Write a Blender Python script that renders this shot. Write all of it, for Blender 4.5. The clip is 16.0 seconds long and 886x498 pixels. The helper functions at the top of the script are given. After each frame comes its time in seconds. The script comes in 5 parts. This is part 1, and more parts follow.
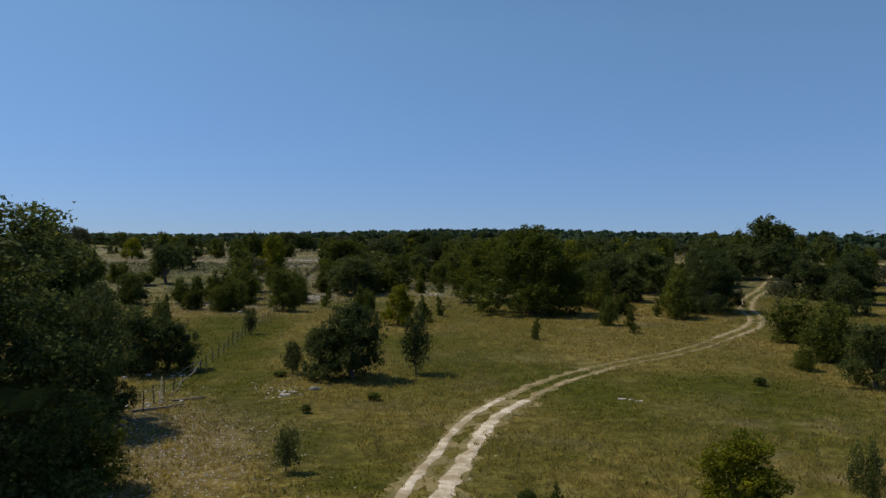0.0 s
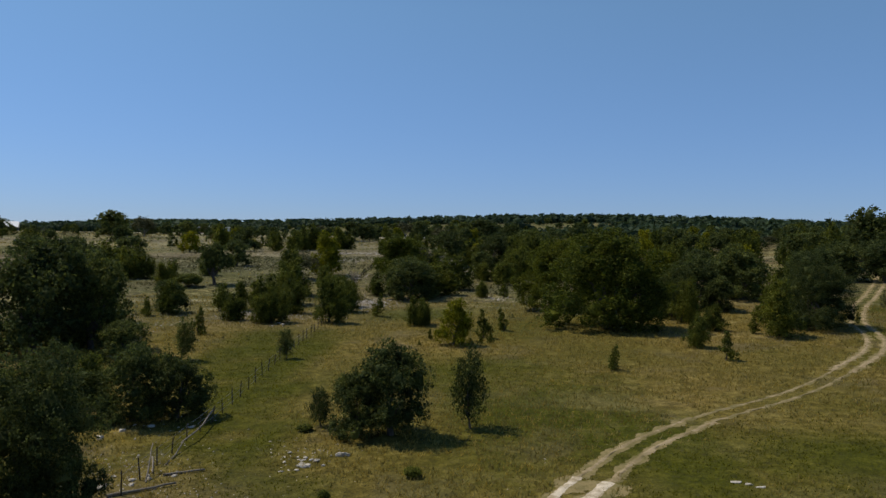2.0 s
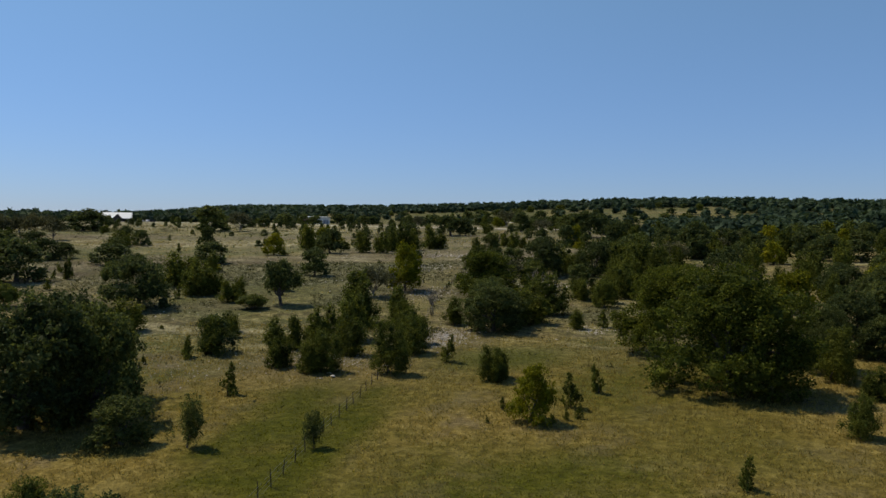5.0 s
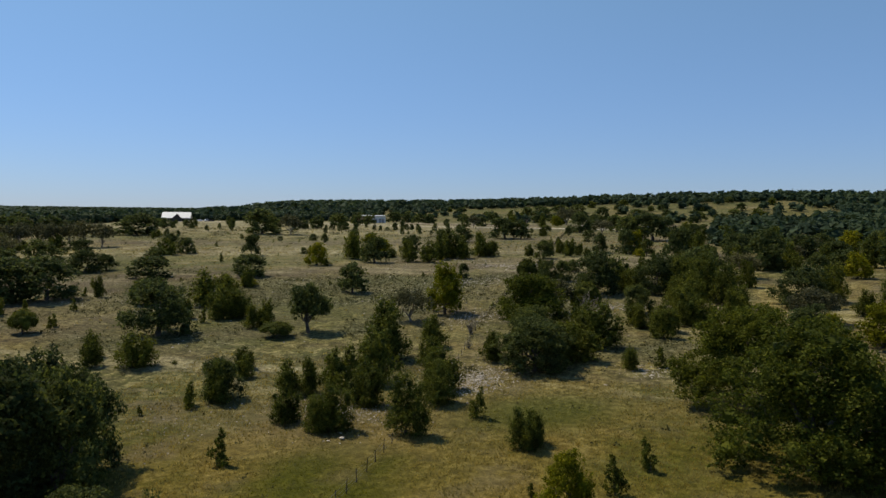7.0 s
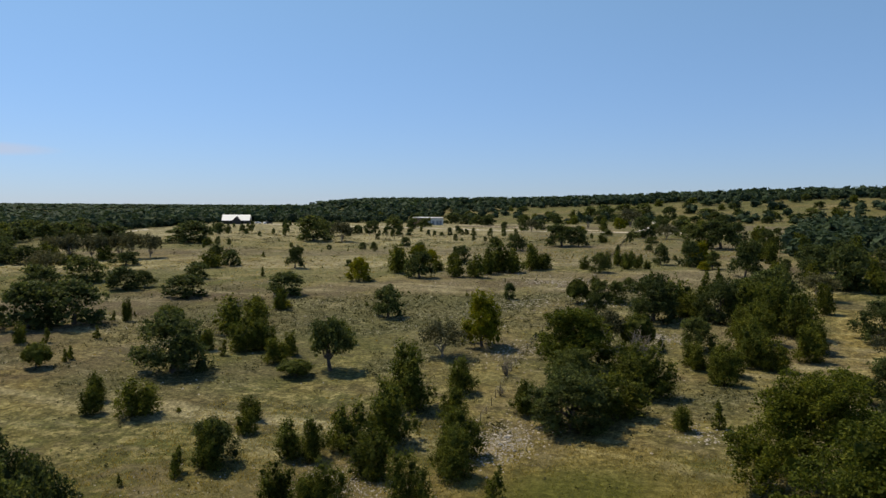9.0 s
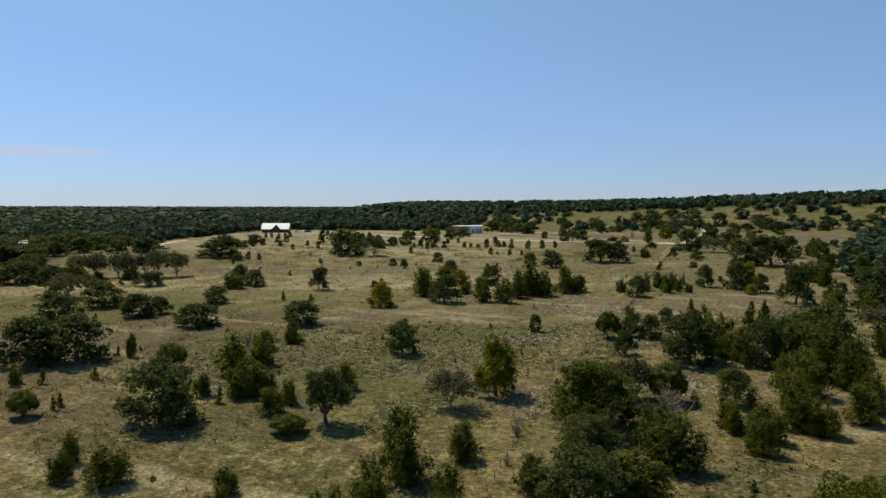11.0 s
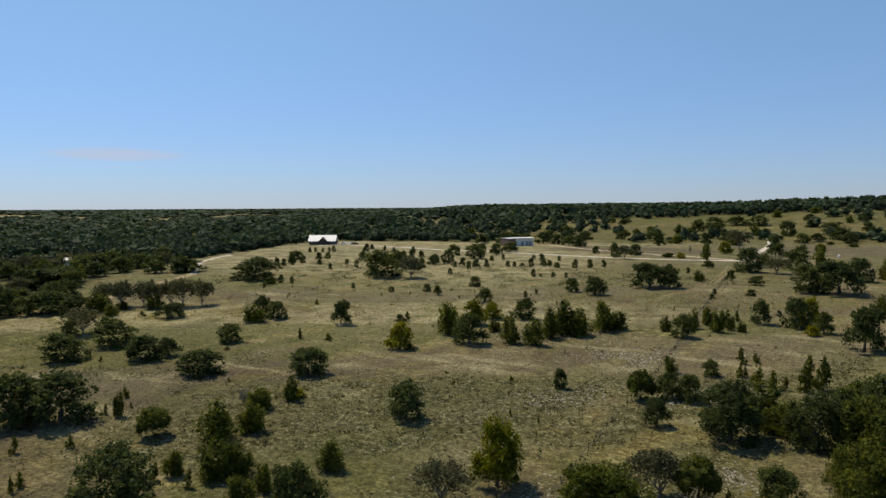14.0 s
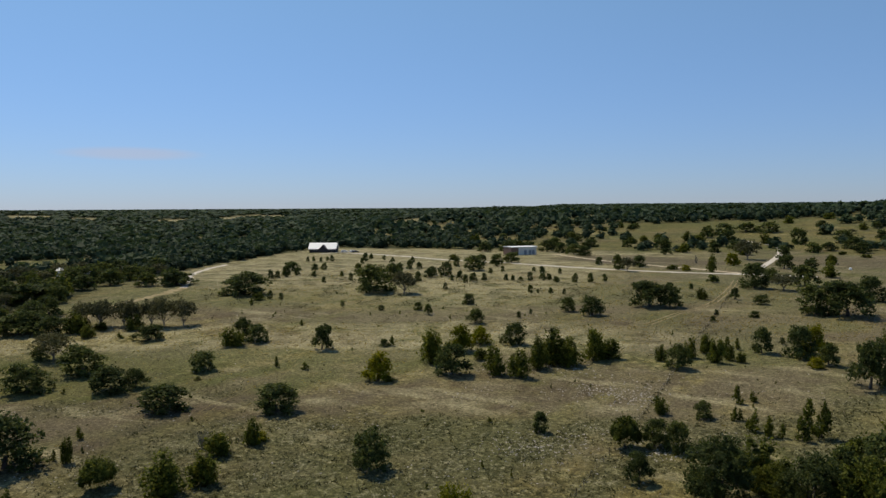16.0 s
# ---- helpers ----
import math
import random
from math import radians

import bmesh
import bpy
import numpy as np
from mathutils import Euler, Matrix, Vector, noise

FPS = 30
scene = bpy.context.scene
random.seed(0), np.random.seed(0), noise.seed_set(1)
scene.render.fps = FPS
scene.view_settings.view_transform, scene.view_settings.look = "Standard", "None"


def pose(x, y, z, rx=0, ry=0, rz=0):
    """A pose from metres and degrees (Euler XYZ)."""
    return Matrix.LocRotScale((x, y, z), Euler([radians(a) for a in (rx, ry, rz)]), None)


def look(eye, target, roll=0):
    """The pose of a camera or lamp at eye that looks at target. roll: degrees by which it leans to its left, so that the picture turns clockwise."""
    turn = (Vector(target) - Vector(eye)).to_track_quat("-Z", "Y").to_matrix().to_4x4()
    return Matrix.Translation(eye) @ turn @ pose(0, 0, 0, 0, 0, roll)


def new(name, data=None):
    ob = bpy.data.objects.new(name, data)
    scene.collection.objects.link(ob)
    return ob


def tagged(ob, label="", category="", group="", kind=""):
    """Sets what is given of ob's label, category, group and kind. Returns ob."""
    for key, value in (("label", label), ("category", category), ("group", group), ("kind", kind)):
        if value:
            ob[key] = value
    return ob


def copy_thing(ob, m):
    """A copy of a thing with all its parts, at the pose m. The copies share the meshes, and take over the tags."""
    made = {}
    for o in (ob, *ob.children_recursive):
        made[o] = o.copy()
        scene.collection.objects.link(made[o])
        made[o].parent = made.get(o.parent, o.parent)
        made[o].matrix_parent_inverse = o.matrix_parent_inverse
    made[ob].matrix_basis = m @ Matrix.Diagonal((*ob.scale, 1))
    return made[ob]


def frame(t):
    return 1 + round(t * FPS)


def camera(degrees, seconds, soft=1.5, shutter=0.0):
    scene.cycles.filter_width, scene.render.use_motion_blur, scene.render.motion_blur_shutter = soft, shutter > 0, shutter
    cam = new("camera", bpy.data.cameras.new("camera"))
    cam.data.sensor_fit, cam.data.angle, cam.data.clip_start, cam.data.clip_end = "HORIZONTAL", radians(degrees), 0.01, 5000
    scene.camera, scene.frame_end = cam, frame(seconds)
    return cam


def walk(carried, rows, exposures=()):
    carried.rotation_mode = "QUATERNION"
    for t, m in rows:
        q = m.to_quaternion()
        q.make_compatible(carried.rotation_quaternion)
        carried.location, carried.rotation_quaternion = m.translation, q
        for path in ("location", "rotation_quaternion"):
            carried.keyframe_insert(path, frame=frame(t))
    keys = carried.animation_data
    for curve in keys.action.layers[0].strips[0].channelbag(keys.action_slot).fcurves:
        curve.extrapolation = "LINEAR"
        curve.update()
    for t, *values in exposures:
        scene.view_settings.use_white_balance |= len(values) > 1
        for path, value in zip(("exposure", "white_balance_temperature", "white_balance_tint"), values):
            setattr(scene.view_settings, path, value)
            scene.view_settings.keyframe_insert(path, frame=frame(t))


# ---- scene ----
cam = camera(60.8, 16.0)
METRES, EYE, TILT, LEAN, TURN = 105.0, 10.5, 1.2, -0.95, 0.0
ROWS = [
    (0.0, 0.0, 0.0, 0.0, 0.0, 0.0, -0.0),
    (0.5, 0.0009, 0.028, 0.007, 1.22, -0.1, -0.02),
    (1.0, 0.0018, 0.056, 0.0142, 2.48, -0.33, 0.01),
    (1.5, 0.0029, 0.0846, 0.0215, 3.76, -0.74, 0.04),
    (2.0, 0.0044, 0.1137, 0.0286, 5.03, -1.28, 0.08),
    (2.5, 0.0061, 0.1426, 0.0363, 6.31, -1.81, 0.08),
    (3.0, 0.0077, 0.1714, 0.0447, 7.58, -2.2, 0.06),
    (3.5, 0.0097, 0.2009, 0.0541, 8.91, -2.43, 0.12),
    (4.0, 0.0121, 0.2302, 0.0645, 10.32, -2.57, 0.22),
    (6.5, 0.0227, 0.3777, 0.1168, 16.78, -3.08, 0.69),
    (7.0, 0.0248, 0.4075, 0.1276, 17.83, -3.32, 0.76),
    (7.5, 0.0275, 0.4372, 0.1386, 18.96, -3.53, 0.84),
    (8.0, 0.0299, 0.4678, 0.1498, 20.19, -3.65, 0.93),
    (8.5, 0.033, 0.4971, 0.1613, 21.49, -3.68, 1.02),
    (9.0, 0.0361, 0.5266, 0.1732, 22.81, -3.66, 1.08),
    (11.5, 0.0525, 0.6696, 0.2393, 27.41, -3.61, 1.44),
    (12.0, 0.0549, 0.6987, 0.2525, 28.46, -3.61, 1.53),
    (12.5, 0.0578, 0.7276, 0.2651, 29.41, -3.58, 1.66),
    (13.0, 0.0606, 0.756, 0.2778, 30.16, -3.56, 1.73),
    (13.5, 0.0632, 0.7849, 0.2907, 30.77, -3.57, 1.79),
    (14.0, 0.0657, 0.8135, 0.3036, 31.23, -3.58, 1.79),
    (14.5, 0.0687, 0.8424, 0.3162, 31.58, -3.59, 1.77),
    (15.0, 0.072, 0.871, 0.329, 31.8, -3.59, 1.76),
    (15.5, 0.0746, 0.9003, 0.3417, 31.97, -3.59, 1.75),
    (16.0, 0.0784, 0.9288, 0.3558, 32.19, -3.63, 1.76),
]
walk(cam, [(t, pose(0, 0, EYE, TILT, LEAN, TURN) @ pose(METRES * x, METRES * y, METRES * z, 90 + pitch, roll, yaw)) for t, x, y, z, yaw, pitch, roll in ROWS],
     exposures=[(0.0, -0.27, 6600, 10), (4.0, -0.20, 6850, 10), (6.5, -0.14, 7050, 10), (9.0, 0.07, 7350, 10), (12.5, 0.07, 7400, 10), (14.0, 0.01, 7300, 10), (16.0, -0.15, 7050, 10)])

# ---- light ----
SUN_UP, SHADOW_WAY = 58.0, -15.0           # degrees above the ground; direction in which shadows fall, from +x
to_sun = Vector((-math.cos(radians(SHADOW_WAY)) * math.cos(radians(SUN_UP)), -math.sin(radians(SHADOW_WAY)) * math.cos(radians(SUN_UP)), math.sin(radians(SUN_UP))))
world = bpy.data.worlds.new("sky")
scene.world = world
world.use_nodes = True
wn, wl = world.node_tree.nodes, world.node_tree.links
sky = wn.new("ShaderNodeTexSky")
sky.sky_type, sky.sun_disc = "NISHITA", False
sky.sun_elevation, sky.sun_rotation = radians(SUN_UP), math.atan2(to_sun.x, to_sun.y)
sky.altitude, sky.air_density, sky.dust_density, sky.ozone_density = 300, 1.0, 0.0, 2.5
coord = wn.new("ShaderNodeTexCoord")
split = wn.new("ShaderNodeSeparateXYZ")
wl.new(coord.outputs["Generated"], split.inputs[0])
cast = wn.new("ShaderNodeValToRGB")            # the air's blue cast, paler low down
cast.color_ramp.elements[0].position, cast.color_ramp.elements[0].color = 0.0, (0.405, 0.54, 0.965, 1.0)
cast.color_ramp.elements[1].position, cast.color_ramp.elements[1].color = 0.30, (0.825, 1.02, 1.13, 1.0)
wl.new(split.outputs[2], cast.inputs[0])
haze = wn.new("ShaderNodeMix")
haze.data_type, haze.blend_type = "RGBA", "MULTIPLY"
haze.inputs[0].default_value = 1.0
wl.new(sky.outputs[0], haze.inputs[6])
wl.new(cast.outputs[0], haze.inputs[7])


def sky_node(kind, op, a, b):
    m = wn.new(kind)
    m.operation = op
    for v, i in ((a, 0), (b, 1)):
        if isinstance(v, (int, float, tuple)):
            m.inputs[i].default_value = v
        else:
            wl.new(v, m.inputs[i])
    return m


# one thin wisp of cloud low in the west
CLOUD, ALONG, UP = (-0.812, 0.579, 0.068), (0.580, 0.814, -0.000), (0.055, -0.039, 0.998)
off = sky_node("ShaderNodeVectorMath", "SUBTRACT", coord.outputs["Generated"], CLOUD).outputs[0]
across = sky_node("ShaderNodeMath", "DIVIDE", sky_node("ShaderNodeVectorMath", "DOT_PRODUCT", off, ALONG).outputs["Value"], 0.085).outputs[0]
upward = sky_node("ShaderNodeMath", "DIVIDE", sky_node("ShaderNodeVectorMath", "DOT_PRODUCT", off, UP).outputs["Value"], 0.0085).outputs[0]
spread = sky_node("ShaderNodeMath", "ADD", sky_node("ShaderNodeMath", "MULTIPLY", across, across).outputs[0], sky_node("ShaderNodeMath", "MULTIPLY", upward, upward).outputs[0]).outputs[0]
soft_edge = wn.new("ShaderNodeMapRange")
soft_edge.interpolation_type = "SMOOTHSTEP"
soft_edge.inputs[1].default_value, soft_edge.inputs[2].default_value, soft_edge.inputs[3].default_value, soft_edge.inputs[4].default_value = 0.0, 1.3, 0.42, 0.0
wl.new(spread, soft_edge.inputs[0])
cloud = wn.new("ShaderNodeMix")
cloud.data_type = "RGBA"
cloud.inputs[7].default_value = (4.9, 4.9, 5.9, 1.0)
wl.new(soft_edge.outputs[0], cloud.inputs[0])
wl.new(haze.outputs[2], cloud.inputs[6])
wl.new(cloud.outputs[2], wn["Background"].inputs[0])
wn["Background"].inputs[1].default_value = 0.112
sun = new("sun", bpy.data.lights.new("sun", "SUN"))
sun.data.energy, sun.data.angle, sun.data.color = 4.0, radians(0.55), (1.0, 0.92, 0.76)
sun.matrix_world = look(to_sun * 500, (0, 0, 0))


# ---- materials ----
def material(name, rough=0.9):
    m = bpy.data.materials.new(name)
    m.use_nodes = True
    b = m.node_tree.nodes["Principled BSDF"]
    b.inputs["Roughness"].default_value = rough
    b.inputs["Specular IOR Level"].default_value = 0.25
    return m, m.node_tree.nodes, m.node_tree.links, b


def noise_tex(n, l, vec, scale, detail=4.0, rough=0.55):
    t = n.new("ShaderNodeTexNoise")
    t.inputs["Scale"].default_value, t.inputs["Detail"].default_value, t.inputs["Roughness"].default_value = scale, detail, rough
    l.new(vec, t.inputs["Vector"])
    return t.outputs["Fac"]


def ramp(n, l, fac, stops):
    r = n.new("ShaderNodeValToRGB")
    while len(r.color_ramp.elements) < len(stops):
        r.color_ramp.elements.new(0.5)
    for e, (p, c) in zip(r.color_ramp.elements, stops):
        e.position, e.color = p, (*c, 1.0)
    l.new(fac, r.inputs[0])
    return r.outputs[0]


def mix(n, l, fac, a, b, kind="MIX"):
    m = n.new("ShaderNodeMix")
    m.data_type, m.blend_type = "RGBA", kind
    for v, i in ((fac, 0), (a, 6), (b, 7)):
        if isinstance(v, (int, float)):
            m.inputs[i].default_value = v
        elif isinstance(v, tuple):
            m.inputs[i].default_value = (*v, 1.0)
        else:
            l.new(v, m.inputs[i])
    return m.outputs[2]


def band(n, l, v, lo, hi):
    m = n.new("ShaderNodeMapRange")
    m.interpolation_type = "SMOOTHSTEP"
    m.inputs[1].default_value, m.inputs[2].default_value = lo, hi
    l.new(v, m.inputs[0])
    return m.outputs[0]


def times(n, l, a, b):
    m = n.new("ShaderNodeMath")
    m.operation = "MULTIPLY"
    for v, i in ((a, 0), (b, 1)):
        if isinstance(v, (int, float)):
            m.inputs[i].default_value = v
        else:
            l.new(v, m.inputs[i])
    return m.outputs[0]


def relief(n, l, b, height, strength, distance):
    u = n.new("ShaderNodeBump")
    u.inputs["Strength"].default_value, u.inputs["Distance"].default_value = strength, distance
    l.new(height, u.inputs["Height"])
    l.new(u.outputs[0], b.inputs["Normal"])


def leaf_material(name, dark, mid, light, through_light=0.25, clump=0.8):
    m, n, l, b = material(name, 0.7)
    b.inputs["Specular IOR Level"].default_value = 0.08
    geo, info = n.new("ShaderNodeNewGeometry"), n.new("ShaderNodeObjectInfo")
    col = ramp(n, l, geo.outputs["Random Per Island"], [(0.0, dark), (0.55, mid), (1.0, light)])
    tree = ramp(n, l, info.outputs["Random"], [(0.0, (0.72, 0.74, 0.72)), (0.5, (1.0, 1.0, 1.0)), (1.0, (1.28, 1.2, 1.02))])
    col = mix(n, l, 1.0, col, tree, "MULTIPLY")
    tone = noise_tex(n, l, geo.outputs["Position"], clump, 3, 0.6)
    col = mix(n, l, 1.0, col, ramp(n, l, tone, [(0.32, (0.56, 0.59, 0.58)), (0.5, (0.85, 0.85, 0.83)), (0.68, (1.22, 1.13, 0.88))]), "MULTIPLY")
    l.new(col, b.inputs["Base Color"])
    t = n.new("ShaderNodeBsdfTranslucent")
    l.new(mix(n, l, 1.0, col, (1.12, 1.12, 0.80), "MULTIPLY"), t.inputs["Color"])
    s = n.new("ShaderNodeMixShader")
    s.inputs[0].default_value = through_light
    l.new(b.outputs[0], s.inputs[1])
    l.new(t.outputs[0], s.inputs[2])
    l.new(s.outputs[0], n["Material Output"].inputs["Surface"])
    return m


OAK_LEAF = leaf_material("live_oak_leaves", (0.040, 0.056, 0.020), (0.078, 0.103, 0.036), (0.150, 0.175, 0.062), 0.42)
CEDAR_LEAF = leaf_material("juniper_leaves", (0.048, 0.062, 0.012), (0.100, 0.120, 0.022), (0.190, 0.205, 0.040), 0.42)
BRIGHT_LEAF = leaf_material("yellow_green_leaves", (0.090, 0.100, 0.006), (0.175, 0.182, 0.010), (0.28, 0.27, 0.020), 0.38)
SUNLIT_LEAF = leaf_material("sunlit_oak_leaves", (0.037, 0.052, 0.009), (0.076, 0.098, 0.015), (0.148, 0.168, 0.026), 0.42)
GREY_LEAF = leaf_material("grey_green_leaves", (0.06, 0.065, 0.034), (0.105, 0.108, 0.058), (0.16, 0.16, 0.095))
TWIG = leaf_material("dead_twigs", (0.13, 0.115, 0.10), (0.21, 0.19, 0.165), (0.33, 0.30, 0.27), 0.0)
# far foliage, its green shifted to blue in place of distance haze
FAR_LEAF = leaf_material("hazy_far_woods_leaves", (0.034, 0.058, 0.032), (0.047, 0.075, 0.042), (0.068, 0.098, 0.055), 0.25, 0.07)
SHRUB_LEAF = leaf_material("low_scrub_leaves", (0.045, 0.048, 0.020), (0.100, 0.098, 0.042), (0.23, 0.21, 0.11))
GRASS_BLADE = leaf_material("dry_grass_blades", (0.22, 0.172, 0.05), (0.31, 0.245, 0.078), (0.43, 0.345, 0.135), 0.5)
GREEN_BLADE = leaf_material("green_grass_blades", (0.075, 0.078, 0.006), (0.120, 0.120, 0.009), (0.18, 0.17, 0.016), 0.5)


def bark_material(name, a, b_):
    m, n, l, b = material(name, 0.95)
    tc = n.new("ShaderNodeTexCoord")
    f = noise_tex(n, l, tc.outputs["Object"], 14, 6)
    l.new(ramp(n, l, f, [(0.3, a), (0.7, b_)]), b.inputs["Base Color"])
    relief(n, l, b, f, 0.6, 0.03)
    return m


BARK = bark_material("grey_brown_bark", (0.045, 0.036, 0.028), (0.13, 0.11, 0.09))
WEATHERED = bark_material("weathered_grey_wood", (0.12, 0.10, 0.078), (0.31, 0.27, 0.215))
POST_WOOD = bark_material("dark_fence_post_wood", (0.028, 0.022, 0.016), (0.075, 0.06, 0.042))


def ground_material():
    m, n, l, b = material("pasture_ground", 1.0)
    b.inputs["Specular IOR Level"].default_value = 0.1
    geo = n.new("ShaderNodeNewGeometry")
    p = geo.outputs["Position"]
    fields = n.new("ShaderNodeVertexColor")
    fields.layer_name = "cover"
    sep = n.new("ShaderNodeSeparateColor")
    l.new(fields.outputs["Color"], sep.inputs[0])
    upland = n.new("ShaderNodeVertexColor")
    upland.layer_name = "upland"
    up = n.new("ShaderNodeSeparateColor")
    l.new(upland.outputs["Color"], up.inputs[0])
    high = up.outputs[0]
    broad = noise_tex(n, l, p, 0.022, 5, 0.6)
    patch = noise_tex(n, l, p, 0.13, 5, 0.62)
    tuft = noise_tex(n, l, p, 1.1, 5, 0.7)
    fine = noise_tex(n, l, p, 6.0, 3, 0.7)
    dry = ramp(n, l, tuft, [(0.25, (0.092, 0.066, 0.016)), (0.48, (0.210, 0.153, 0.038)), (0.60, (0.32, 0.238, 0.068)), (0.78, (0.49, 0.385, 0.145))])
    green = ramp(n, l, tuft, [(0.25, (0.034, 0.040, 0.002)), (0.5, (0.070, 0.078, 0.004)), (0.75, (0.125, 0.128, 0.010))])
    olive = ramp(n, l, tuft, [(0.25, (0.060, 0.064, 0.016)), (0.5, (0.122, 0.124, 0.032)), (0.75, (0.215, 0.205, 0.066))])
    green = mix(n, l, high, green, olive)
    soil = ramp(n, l, tuft, [(0.3, (0.125, 0.096, 0.050)), (0.6, (0.22, 0.172, 0.094)), (0.8, (0.36, 0.295, 0.185))])
    col = mix(n, l, band(n, l, broad, 0.45, 0.60), dry, green)
    clump = noise_tex(n, l, p, 0.42, 6, 0.72)
    rough = n.new("ShaderNodeMapRange")                  # the upland is patchier than the near meadow
    rough.inputs[3].default_value, rough.inputs[4].default_value = 0.22, 0.75
    l.new(high, rough.inputs[0])
    patchy = rough.outputs[0]
    brown = n.new("ShaderNodeMapping")
    brown.inputs["Rotation"].default_value = (0, 0, radians(-32))
    brown.inputs["Scale"].default_value = (0.012, 0.04, 0.03)
    l.new(p, brown.inputs[0])
    bare = noise_tex(n, l, brown.outputs[0], 1.0, 5, 0.6)
    col = mix(n, l, times(n, l, band(n, l, clump, 0.50, 0.60), patchy), col, (0.43, 0.352, 0.132))
    col = mix(n, l, times(n, l, band(n, l, clump, 0.47, 0.37), patchy), col, (0.066, 0.060, 0.018))
    col = mix(n, l, times(n, l, band(n, l, patch, 0.52, 0.66), 0.65), col, soil)
    earth = ramp(n, l, tuft, [(0.3, (0.085, 0.061, 0.036)), (0.6, (0.140, 0.101, 0.060)), (0.8, (0.21, 0.160, 0.10))])
    col = mix(n, l, times(n, l, times(n, l, band(n, l, bare, 0.48, 0.62), 0.5), high), col, earth)
    col = mix(n, l, times(n, l, up.outputs[2], 0.9), col, earth)
    col = mix(n, l, times(n, l, sep.outputs[1], 0.95), col, green)
    col = mix(n, l, times(n, l, sep.outputs[2], 0.9), col, soil)
    straw = ramp(n, l, tuft, [(0.3, (0.30, 0.245, 0.11)), (0.7, (0.60, 0.51, 0.29))])
    stretch = n.new("ShaderNodeMapping")
    stretch.inputs["Rotation"].default_value = (0, 0, radians(28))
    stretch.inputs["Scale"].default_value = (0.035, 0.13, 0.1)
    l.new(p, stretch.inputs[0])
    streak = noise_tex(n, l, stretch.outputs[0], 1.0, 5, 0.6)
    lessgreen = n.new("ShaderNodeMath")
    lessgreen.operation = "SUBTRACT"
    lessgreen.inputs[0].default_value = 0.85
    l.new(sep.outputs[1], lessgreen.inputs[1])
    lessgreen.use_clamp = True
    col = mix(n, l, times(n, l, times(n, l, band(n, l, streak, 0.54, 0.68), lessgreen.outputs[0]), patchy), col, straw)
    col = mix(n, l, times(n, l, fields.outputs["Alpha"], band(n, l, patch, 0.36, 0.52)), col, straw)
    tangle = ramp(n, l, noise_tex(n, l, p, 0.95, 4, 0.75), [(0.38, (0.046, 0.047, 0.017)), (0.49, (0.105, 0.102, 0.040)), (0.57, (0.19, 0.172, 0.080)), (0.66, (0.40, 0.35, 0.21))])
    col = mix(n, l, times(n, l, up.outputs[1], 0.85), col, tangle)
    spots = noise_tex(n, l, p, 2.4, 3, 0.7)
    col = mix(n, l, times(n, l, band(n, l, spots, 0.58, 0.66), 0.55), col, (0.05, 0.048, 0.02))
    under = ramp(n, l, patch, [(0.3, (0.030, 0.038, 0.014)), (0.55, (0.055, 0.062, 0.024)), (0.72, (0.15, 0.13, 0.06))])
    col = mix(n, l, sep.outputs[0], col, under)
    col = mix(n, l, 0.6, col, ramp(n, l, fine, [(0.3, (0.5, 0.5, 0.5)), (0.7, (1.5, 1.5, 1.45))]), "MULTIPLY")
    # distance haze painted in: the upland's colour is slightly greyed
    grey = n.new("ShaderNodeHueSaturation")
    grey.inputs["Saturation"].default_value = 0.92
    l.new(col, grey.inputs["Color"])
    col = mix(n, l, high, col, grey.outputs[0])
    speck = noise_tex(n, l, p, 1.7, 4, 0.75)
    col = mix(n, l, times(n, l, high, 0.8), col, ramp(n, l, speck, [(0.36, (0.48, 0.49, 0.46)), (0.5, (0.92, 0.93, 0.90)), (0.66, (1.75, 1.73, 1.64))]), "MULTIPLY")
    # overall tone; the upland's is bluer, again for haze
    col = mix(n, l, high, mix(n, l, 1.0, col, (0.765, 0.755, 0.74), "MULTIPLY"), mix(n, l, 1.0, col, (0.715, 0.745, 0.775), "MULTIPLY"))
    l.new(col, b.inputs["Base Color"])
    relief(n, l, b, tuft, 0.95, 0.45)
    return m


def track_material(name, pale, dirt):
    m, n, l, b = material(name, 1.0)
    geo = n.new("ShaderNodeNewGeometry")
    a = noise_tex(n, l, geo.outputs["Position"], 0.55, 5, 0.65)
    f = noise_tex(n, l, geo.outputs["Position"], 5, 5, 0.7)
    e = noise_tex(n, l, geo.outputs["Position"], 1.9, 6, 0.75)
    col = mix(n, l, band(n, l, a, 0.42, 0.60), pale, dirt)
    col = mix(n, l, times(n, l, band(n, l, e, 0.50, 0.58), 0.7), col, dirt)
    col = mix(n, l, 0.5, col, ramp(n, l, f, [(0.25, (0.6, 0.6, 0.6)), (0.75, (1.25, 1.25, 1.25))]), "MULTIPLY")
    l.new(col, b.inputs["Base Color"])
    relief(n, l, b, f, 0.5, 0.05)
    return m


GROUND = ground_material()
RUT_NEAR = track_material("caliche_rut_soil", (0.64, 0.55, 0.42), (0.34, 0.265, 0.16))
VERGE = track_material("trampled_verge_soil", (0.25, 0.195, 0.085), (0.155, 0.13, 0.045))
RUT_FAR = track_material("dusty_rut_soil", (0.36, 0.28, 0.165), (0.22, 0.17, 0.08))
STRAW_SOIL = track_material("straw_grown_sandy_soil", (0.34, 0.275, 0.15), (0.22, 0.175, 0.085))
CALICHE = track_material("caliche_road_gravel", (0.62, 0.58, 0.51), (0.48, 0.43, 0.35))


